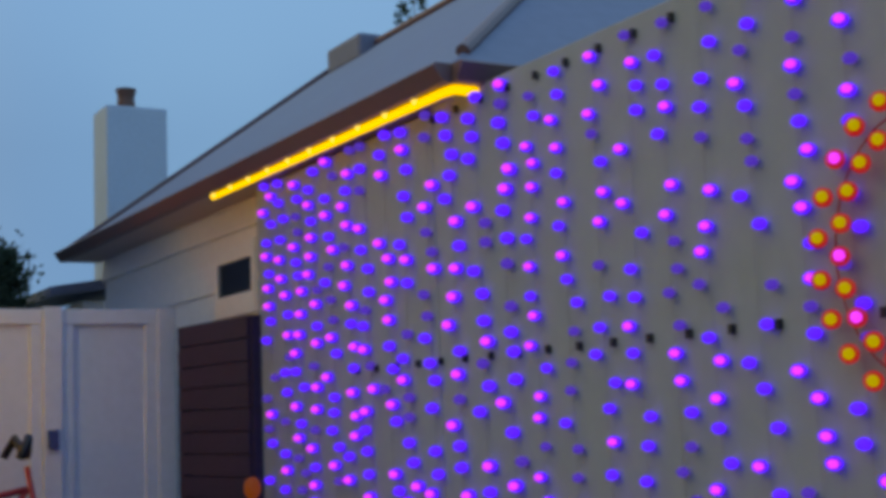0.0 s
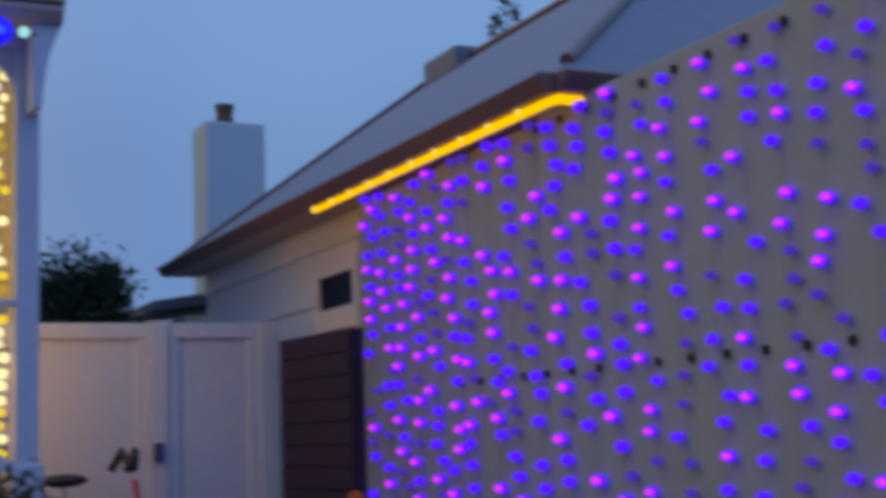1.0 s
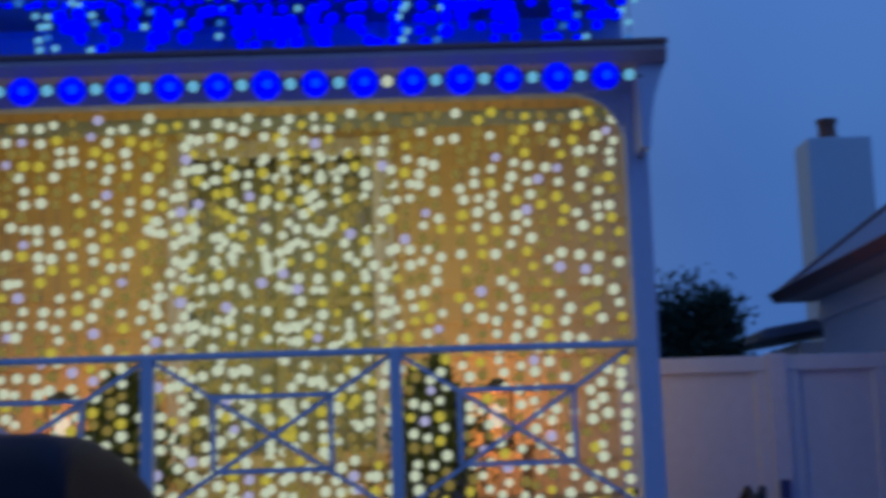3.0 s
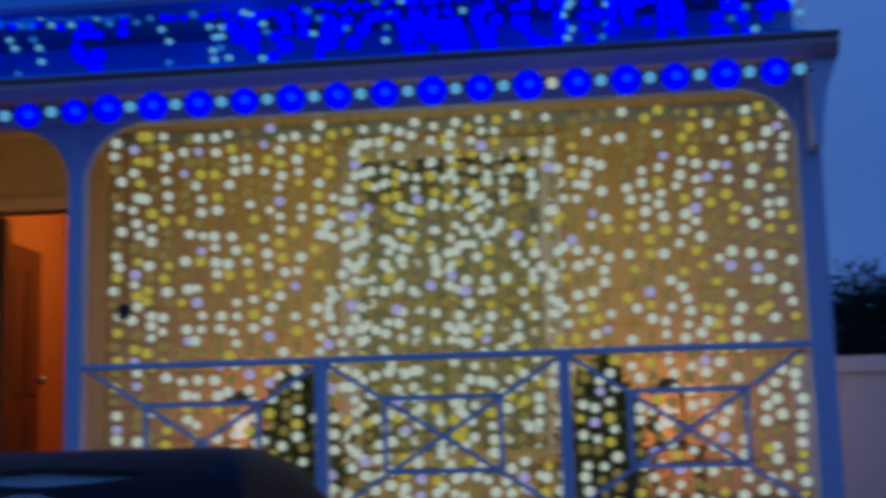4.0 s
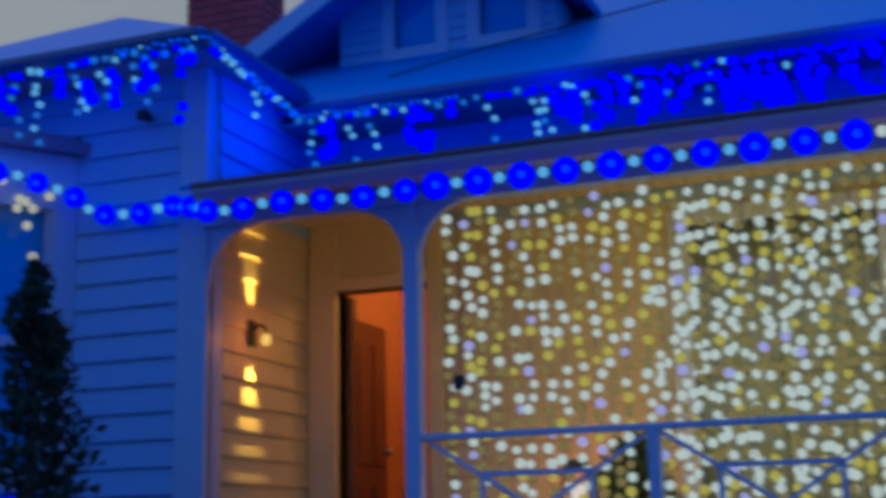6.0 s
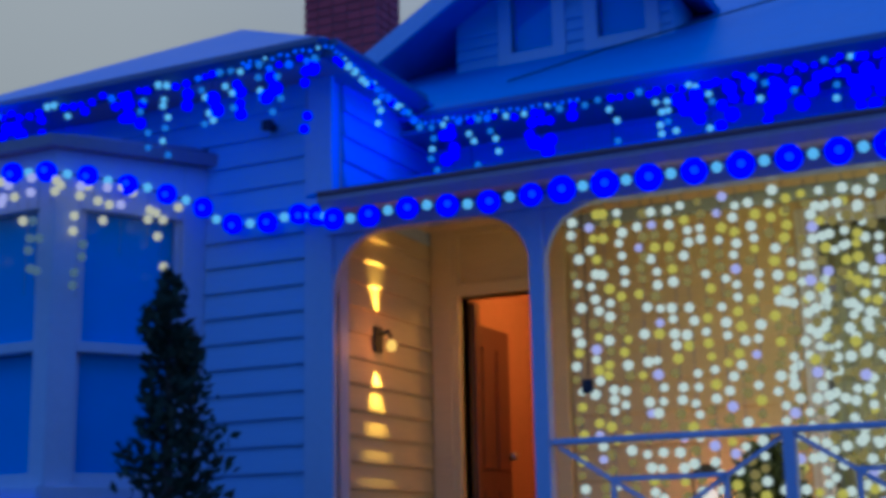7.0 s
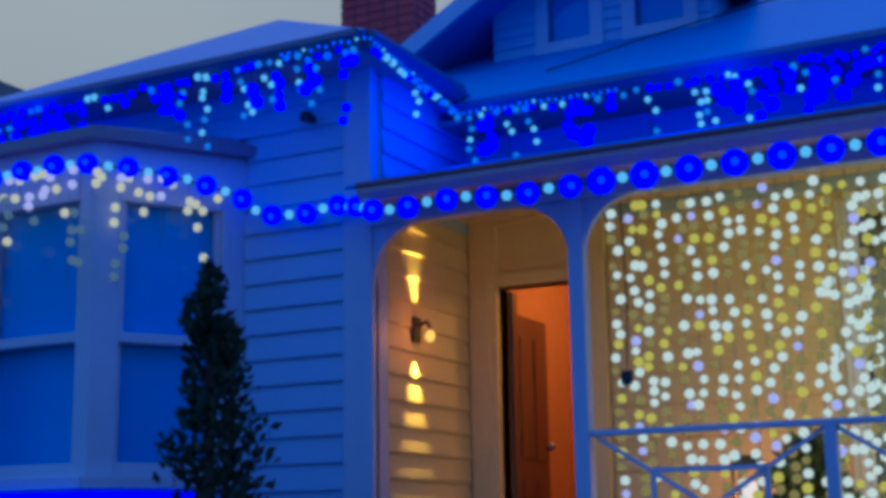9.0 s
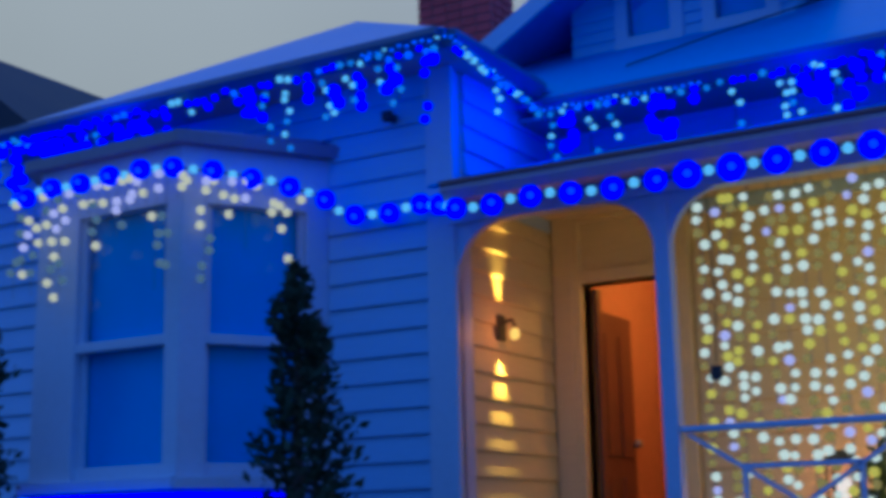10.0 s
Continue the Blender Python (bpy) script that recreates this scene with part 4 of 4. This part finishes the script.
bulbs = []
for i in range(40):
    x = -2.40 + i * 0.0855 + rng.uniform(-0.015, 0.015)
    low = 1.40 + rng.uniform(0, 0.06)
    bm = bmesh.new()
    pts = [(x + 0.01 * math.sin(3 * z + i), 0.004 * math.sin(5 * z), z) for z in np.linspace(3.44, low, 12)]
    tube(bm, pts, 0.0025, 4)
    part("strand", bm, WIREP, gold)
    z = 3.40 - rng.uniform(0, 0.06)
    while z > low:
        if rng.random() < 0.97:
            bulbs.append(((x + rng.uniform(-0.022, 0.022), rng.uniform(-0.012, 0.012), z), rng.choice((0.022, 0.025, 0.027)), gold_kind(rng)))
        z -= rng.uniform(0.052, 0.080)
rng.shuffle(bulbs)
put_bulbs(gold, bulbs)
dense = thing("light_curtain", "dense curtain of white fairy lights before the window", "fairy lights", (0, 7.60, 0))
bulbs = []
for i in range(17):
    x = -1.50 + i * 0.083 + rng.uniform(-0.02, 0.02)
    part("strand", tube(bmesh.new(), [(x, 0, 3.62), (x + 0.01, 0, 2.6), (x, 0, 1.5)], 0.0025, 4), WIREP, dense)
    z = 3.55 - rng.uniform(0, 0.06)
    while z > 1.5:
        if rng.random() < 0.72:
            bulbs.append(((x + rng.uniform(-0.02, 0.02), rng.uniform(-0.012, 0.012), z), rng.choice((0.025, 0.029)), rng.choice((G_WHITE, G_WHITE, G_WHITE, G_GOLD, G_DIM))))
        z -= rng.uniform(0.065, 0.1)
rng.shuffle(bulbs)
put_bulbs(dense, bulbs)

# Extra lamp in the curtain's plane adds its glow to the back wall.
glowl = lamp("added_curtain_glow", (-0.75, 6.66, 2.45), 15, (1.0, 0.66, 0.01), 1.0, "AREA")
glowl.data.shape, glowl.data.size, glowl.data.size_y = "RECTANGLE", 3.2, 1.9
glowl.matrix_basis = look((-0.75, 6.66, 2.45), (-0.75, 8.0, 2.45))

# ---- blue ball string along the veranda and over the bay ----
balls = thing("ball_light_string", "string of big blue and small pale ball lights along the beam", "fairy lights")
path = [(-6.45, 5.62, 3.76), (-6.1, 5.60, 3.80), (-5.6, 5.60, 3.80), (-5.19, 5.62, 3.80), (-4.95, 5.98, 3.79), (-4.66, 6.36, 3.70), (-4.52, 6.40, 3.56), (-4.35, 6.42, 3.54), (-4.1, 6.42, 3.55), (-3.92, 6.38, 3.55),
        (-3.62, 6.15, 3.435), (-3.45, 6.13, 3.425), (-3.05, 6.12, 3.43), (-2.75, 6.12, 3.40), (-2.52, 6.12, 3.40), (-2.40, 6.12, 3.41), (-2.285, 6.12, 3.42), (1.03, 6.12, 3.41)]
path = [Vector(p) for p in path]
part("cable", tube(bmesh.new(), path, 0.006, 5), CABLE, balls)
left = []
run, k, step = 0.0, 0, 0.117
for a, b in zip(path[:16], path[1:17]):
    L = (b - a).length
    while run <= L:
        left.append(a + (b - a) * (run / L))
        run += step
    run -= L
bulbs = []
for i, p in enumerate(left[:-1]):
    big = i % 2 == 1
    bulbs.append((p + Vector((0, -0.02, rng.uniform(-0.012, 0.012))), 0.061 if big else 0.027, G_DEEP if big else G_CYAN))
    if big:
        # Small lighter ball on the viewer's side paints the bright centre.
        bulbs.append((p + Vector((0.024, -0.067, -0.012)), 0.020, G_CORE))
for i in range(15):
    x = -2.285 + i * 0.2245
    bulbs.append((Vector((x, 6.11, 3.412)), rng.choice((0.066, 0.069, 0.072)), G_DEEP))
    # Bright centre again, set on the side that faces the viewer.
    bulbs.append((Vector((x + 0.012 - 0.016 * x / 2.3 - 0.006, 6.050, 3.400)), 0.021, G_CORE))
    bulbs.append((Vector((x + 0.111, 6.11, 3.416)), 0.027, G_WHITE if i == 9 else G_CYAN))
put_bulbs(balls, bulbs)


# ---- blue icicle lights under the eaves ----
def icicles(a, b, label, seed, dense, drop=0.34):
    """dense: shares of the run as (end, how many strands hang, how many of them are blue)."""
    g = random.Random(seed)
    ob = thing("icicle_lights", label, "fairy lights", group="icicle lights")
    a, b = Vector(a), Vector(b)
    L = (b - a).length
    part("cable", tube(bmesh.new(), [a.lerp(b, i / 14) + Vector((0, 0, 0.01 * math.sin(i * 2.1))) for i in range(15)], 0.005, 5), CABLE, ob)
    s, bulbs = 0.02, []
    while s < L:
        p = a.lerp(b, s / L)
        share, blue = next((d, k) for e, d, k in dense if s / L <= e)
        bulbs.append((p + Vector((0, 0, g.uniform(-0.02, 0.02))), g.choice((0.019, 0.023)), G_BLUE if g.random() < blue else g.choice((G_CYAN, G_CYAND, G_LINE))))
        if g.random() < share:
            n = g.randint(1, 6)
            kind = G_BLUE if g.random() < blue else G_CYAN
            part("strand", tube(bmesh.new(), [p, p - Vector((0, 0, drop * n / 5))], 0.0025, 4), CABLE, ob)
            for j in range(n):
                if g.random() < 0.85:
                    r = 0.020 if kind is G_CYAN else g.choice((0.027, 0.033, 0.040))
                    bulbs.append((p + Vector((g.uniform(-0.04, 0.04), g.uniform(-0.015, 0.015), -(j + 1) * drop / 5 + g.uniform(-0.015, 0.015))), r, kind if kind is G_BLUE or g.random() < 0.55 else G_CYAND))
        s += g.uniform(0.034, 0.064) if share > 0.9 else g.uniform(0.045, 0.085)
    put_bulbs(ob, bulbs)


icicles((RX0 - 0.05, 6.10, 4.37), (RX1 + 0.05, 6.10, 4.37), "blue and pale icicle lights under the front room eave", 31, [(0.34, 1.0, 0.88), (1.0, 0.62, 0.55)])
icicles((RX1 + 0.10, 6.14, 4.37), (RX1 + 0.10, MEY - 0.12, 4.25), "blue icicle lights under the side eave", 32, [(1.0, 0.30, 0.25)])
icicles((RX1 + 0.14, MEY - 0.12, 4.235), (1.20, MEY - 0.12, 4.235), "blue icicle lights under the main eave", 33, [(0.22, 0.55, 0.55), (0.34, 0.35, 0.4), (1.0, 0.95, 0.80)])
line = thing("rope_light", "thin line of small pale blue bulbs along the gutter", "rope light")
pts = [Vector((RX1 - 0.5, 6.10, 4.405)), Vector((RX1 + 0.10, 6.10, 4.41)), Vector((RX1 + 0.11, MEY - 0.14, 4.265)), Vector((-2.55, MEY - 0.14, 4.25))]
part("cable", tube(bmesh.new(), pts, 0.005, 5), CABLE, line)
bulbs = []
for a, b in zip(pts, pts[1:]):
    n = int((b - a).length / 0.047)
    bulbs += [(a.lerp(b, (i + 0.5) / n) + Vector((0, -0.012, rng.uniform(-0.008, 0.008))), 0.011, G_CYAN if i % 7 == 3 else G_LINE) for i in range(n)]
put_bulbs(line, bulbs)
# Blue lamps added among the strings to boost their light on walls and eaves.
for at, energy in (((RX1 + 0.42, 6.35, 4.16), 5.5), ((RX1 + 0.25, 7.0, 4.16), 5.0), ((-2.0, 7.0, 4.2), 8.5), ((-0.2, 7.0, 4.2), 9.5), ((-4.6, 6.0, 4.2), 1.4), ((-6.2, 5.95, 4.28), 8.0)):
    lamp("added_icicle_glow", at, energy, (0.0, 0.01, 1.0), 0.12)

# ---- white lights hanging on the bay ----
bayl = thing("light_curtain", "short curtain of white fairy lights over the bay window", "fairy lights")
bulbs = []
pts = [Vector((-6.46, 5.60, 3.76)), Vector((-5.17, 5.60, 3.78)), Vector((-4.74, 6.28, 3.76))]
for a, b in zip(pts, pts[1:]):
    n = int((b - a).length / 0.075)
    for i in range(n):
        p = a.lerp(b, (i + 0.5) / n)
        drop = rng.choice((1, 2, 2, 3, 4, 5, 6, 8))
        if p.x < -6.22:
            drop = rng.choice((6, 7, 8))
        part("strand", tube(bmesh.new(), [p, p - Vector((0, 0, 0.086 * drop))], 0.0025, 4), WIREP, bayl)
        for j in range(drop):
            if rng.random() < 0.80:
                bulbs.append((p + Vector((rng.uniform(-0.045, 0.045), 0, -0.086 * j - rng.uniform(0, 0.05))), 0.027, rng.choice((G_WARM, G_WARM, G_WARM, G_PALE, G_LILAC) if j < 4 else (G_PALE, G_PALE, G_PALE, G_WARM))))
put_bulbs(bayl, bulbs)
rope = thing("rope_light", "bright blue rope light along the bay sill", "rope light")
part("tube", tube(bmesh.new(), [(-6.82, 6.2, 1.93), (-6.40, 5.62, 1.935), (-5.9, 5.61, 1.94), (-5.19, 5.62, 1.935), (-4.78, 6.25, 1.93)], 0.024), G_BLUE, rope, "glowing blue tube", True)

# ---- violet light curtain on the grey wall ----
viol = thing("light_curtain", "curtain of violet and magenta fairy lights on the grey wall", "fairy lights")
bulbs, tips = [], []
y = 6.52
while y > 1.2:
    part("strand", tube(bmesh.new(), [(GX - 0.012, y, 2.80), (GX - 0.015, y + 0.015, 1.9), (GX - 0.012, y, 0.6)], 0.0013, 4), WIREP, viol)
    z = 2.80 - rng.uniform(0, 0.06)
    r0 = 0.025 if y < 4 else 0.031
    while z > 0.7:
        k = rng.random()
        p = (GX - 0.025, y + rng.uniform(-0.06, 0.06), z)
        if k < 0.34:
            # Magenta tip is the bright bulb; violet ball paints the blur ring round it.
            bulbs.append((p, r0 * 1.05, G_VIOLET))
            tips.append(((p[0] - r0 * 0.66, p[1] - r0 * 0.46, p[2]), r0 * 0.66, G_PINK))
        elif k < 0.74:
            bulbs.append((p, r0 * 0.95, G_VIOLET))
        elif k < 0.92:
            bulbs.append((p, r0 * 0.85, G_VDIM))
        z -= rng.uniform(0.07, 0.115)
    y -= 0.195 + rng.uniform(-0.02, 0.02)
rng.shuffle(bulbs)
put_bulbs(viol, bulbs, 300, 0.8)
put_bulbs(viol, tips, 60, 0.8)
for row_z, y0, n in ((1.74, 2.3, 17), (2.765, 3.1, 9)):
    for i in range(n):
        clip = solid("cable_clip", soften(box(bmesh.new(), GX - 0.02, y0 + i * 0.2 - 0.010, row_z - 0.015, GX, y0 + i * 0.2 + 0.010, row_z + 0.015), 0.003), BLACKP, "small black cable clip on the grey wall", "clip", kind="", group="cable clips")

rope = thing("rope_light", "yellow rope light under the neighbour's gutter", "rope light")
part("tube", tube(bmesh.new(), [(2.74, 7.12, 2.815), (2.735, 5.8, 2.81), (2.735, 4.42, 2.805), (2.75, 4.345, 2.805), (2.90, 4.335, 2.80)], 0.02, 8), G_ROPE, rope, "glowing yellow tube", True)
put_bulbs(rope, [((2.722, 7.05 - i * 0.27, 2.818), 0.021, G_BEAD) for i in range(10)])
wreath = thing("lit_wreath", "round wreath of red and yellow lights on the grey wall", "wreath", (GX - 0.04, 2.12, 1.90))
part("ring", tube(bmesh.new(), [(0, math.cos(a) * 0.31, math.sin(a) * 0.36) for a in [k * math.tau / 28 for k in range(29)]], 0.003, 6), REDTAIL, wreath)
bulbs = []
for k in range(44):
    a = k * math.tau / 44
    rr = 0.36 if k % 2 else 0.28
    p = (-0.015, math.cos(a) * rr, math.sin(a) * rr * 1.12)
    # Red ball behind each small bulb paints the halo round it.
    bulbs.append((p, 0.028, G_RED))
    bulbs.append(((p[0] - 0.018, p[1] - 0.014, p[2]), 0.0165, G_YEL if k % 5 else G_PINK))
put_bulbs(wreath, bulbs)

flood = thing("flood_light", "small dark flood light on the weatherboard wall", "lamp", (-4.215, FY - 0.03, 4.13))
part("bracket", soften(box(bmesh.new(), -0.02, -0.05, -0.02, 0.02, 0.0, 0.02), 0.004), BLACKP, flood)
part("housing", soften(box(bmesh.new(), -0.032, -0.10, -0.03, 0.032, -0.05, 0.03), 0.010), BLACKP, flood)
ctl = thing("light_controller", "small dark controller box hanging in the light curtain", "control box", (-2.36, 6.58, 2.48))
part("case", soften(box(bmesh.new(), -0.03, -0.02, -0.035, 0.03, 0.02, 0.04), 0.008), BLACKP, ctl)
part("lead", tube(bmesh.new(), [(0, 0, 0.05), (0.01, 0.01, 0.4), (0.0, 0.0, 0.94)], 0.004, 5), CABLE, ctl)

# ---- car on the drive ----
car = thing("parked_car", "small dark hatchback parked nose to the house", "car", (-1.38, 3.0, 0.312))


def loft(bm, rows):
    rings = [[bm.verts.new(p) for p in r] for r in rows]
    n = len(rings[0])
    for a, b in zip(rings, rings[1:]):
        for k in range(n):
            bm.faces.new((a[k], a[(k + 1) % n], b[(k + 1) % n], b[k]))
    bm.faces.new(rings[0][::-1])
    bm.faces.new(rings[-1])
    bmesh.ops.recalc_face_normals(bm, faces=bm.faces[:])


def section(y, w, z0, z1, r=0.12):
    out = []
    for cx, cz, s in ((w - r, z1 - r, 0), (-w + r, z1 - r, 1), (-w + r, z0 + r, 2), (w - r, z0 + r, 3)):
        for k in range(5):
            a = (s + k / 4) * math.pi / 2
            out.append((cx + r * math.cos(a), y, cz + r * math.sin(a)))
    return out


bm = bmesh.new()
loft(bm, [section(0.0, 0.72, 0.30, 0.72), section(0.10, 0.80, 0.20, 0.90), section(0.9, 0.83, 0.18, 0.95), section(2.3, 0.83, 0.18, 0.93), section(3.0, 0.80, 0.2, 0.84), section(3.28, 0.72, 0.28, 0.70)])
part("body", bm, CARP, car, "", True)
bm = bmesh.new()
loft(bm, [section(0.12, 0.56, 0.85, 1.0, 0.06), section(0.27, 0.52, 0.85, 1.35, 0.10), section(0.36, 0.505, 0.85, 1.425, 0.10), section(0.5, 0.50, 0.85, 1.443, 0.10), section(0.9, 0.50, 0.85, 1.442, 0.12), section(1.25, 0.49, 0.85, 1.41, 0.13), section(1.7, 0.47, 0.85, 1.32, 0.14), section(2.35, 0.60, 0.85, 0.98, 0.06)])
part("cabin", bm, CARP, car, "dark roof and pillars", True)
bm = bmesh.new()
ring = [[bm.verts.new((x, y - 0.02, z)) for x, z in row] for y, row in ((0.12, [(-0.56, 1.01), (-0.3, 1.0), (0, 1.0), (0.3, 1.0), (0.56, 1.01)]), (0.21, [(-0.50, 1.18), (-0.3, 1.2), (0, 1.2), (0.3, 1.2), (0.50, 1.18)]), (0.30, [(-0.45, 1.31), (-0.26, 1.35), (0, 1.365), (0.26, 1.35), (0.45, 1.31)]), (0.325, [(-0.39, 1.34), (-0.24, 1.385), (0, 1.40), (0.24, 1.385), (0.39, 1.34)]))]
for a, b in zip(ring, ring[1:]):
    for k in range(4):
        bm.faces.new((a[k], a[k + 1], b[k + 1], b[k]))
bmesh.ops.solidify(bm, geom=bm.faces[:], thickness=0.012)
part("rear_window", bm, CARGLASS, car, "tinted rear window", True)
for x in (-0.72, 0.72):
    part("tail_lamp", soften(box(bmesh.new(), x - 0.07, 0.02, 0.72, x + 0.07, 0.12, 0.95), 0.02), REDTAIL, car, "red tail lamp")
    for y in (0.62, 2.62):
        wheel = part("wheel", tube(bmesh.new(), [(x * 1.04 - 0.09, y, 0.29), (x * 1.04 + 0.09, y, 0.29)], 0.29, 24), RUBBER, car, "", True)
        part("rim", tube(bmesh.new(), [(x * 1.04 - 0.095, y, 0.29), (x * 1.04 + 0.095, y, 0.29)], 0.19, 18), STEEL, wheel, "alloy rim")
part("bumper", soften(box(bmesh.new(), -0.74, -0.05, 0.32, 0.74, 0.06, 0.52), 0.03), BLACKP, car)

# ---- bicycle by the fence ----
bike = thing("bicycle", "red bicycle with black saddle leaning by the white fence", "bicycle", (1.22, 7.25, 0.45))
for x in (0.0, 0.62):
    ring = [(x + 0.26 * math.cos(k * math.tau / 24), 0, 0.28 + 0.26 * math.sin(k * math.tau / 24)) for k in range(25)]
    wheel = part("wheel", tube(bmesh.new(), ring, 0.02, 6), RUBBER, bike, "", True)
    for k in range(8):
        a = k * math.tau / 8
        part("spoke", tube(bmesh.new(), [(x, 0, 0.28), (x + 0.25 * math.cos(a), 0, 0.28 + 0.25 * math.sin(a))], 0.0025, 4), STEEL, wheel)
for a, b in (((0, 0, 0.28), (0.22, 0, 0.30)), ((0.22, 0, 0.30), (0.14, 0, 0.76)), ((0.22, 0, 0.30), (0.50, 0, 0.76)), ((0.15, 0, 0.70), (0.50, 0, 0.76)), ((0, 0, 0.28), (0.15, 0, 0.70))):
    part("frame_tube", tube(bmesh.new(), [a, b], 0.018), REDP, bike, "", True)
part("fork", tube(bmesh.new(), [(0.62, 0, 0.28), (0.55, 0, 0.6), (0.50, 0, 0.88)], 0.016), REDP, bike, "", True)
part("saddle", ball(bmesh.new(), (0.13, 0, 0.89), 0.13, 1.0, 0.5, 0.28), BLACKP, bike, "black saddle", True)
part("seat_post", tube(bmesh.new(), [(0.14, 0, 0.74), (0.13, 0, 0.86)], 0.013), STEEL, bike, "", True)
part("handlebar", tube(bmesh.new(), [(0.42, -0.20, 0.93), (0.47, -0.16, 1.03), (0.49, -0.04, 0.94), (0.49, 0.04, 0.94), (0.47, 0.16, 1.03), (0.42, 0.20, 0.93)], 0.024), BLACKP, bike, "black handlebar", True)

# ---- cable on the roof ----
bm = tube(bmesh.new(), [(-3.25, 7.75, 4.655), (-3.07, 7.9, 4.745), (-2.72, 8.13, 4.90), (-2.33, 8.4, 5.06), (-1.75, 8.85, 5.32), (-0.9, 9.6, 5.75)], 0.007, 6)
solid("roof_cable", bm, CABLE, "black service cable lying across the iron roof", "cable", kind="")
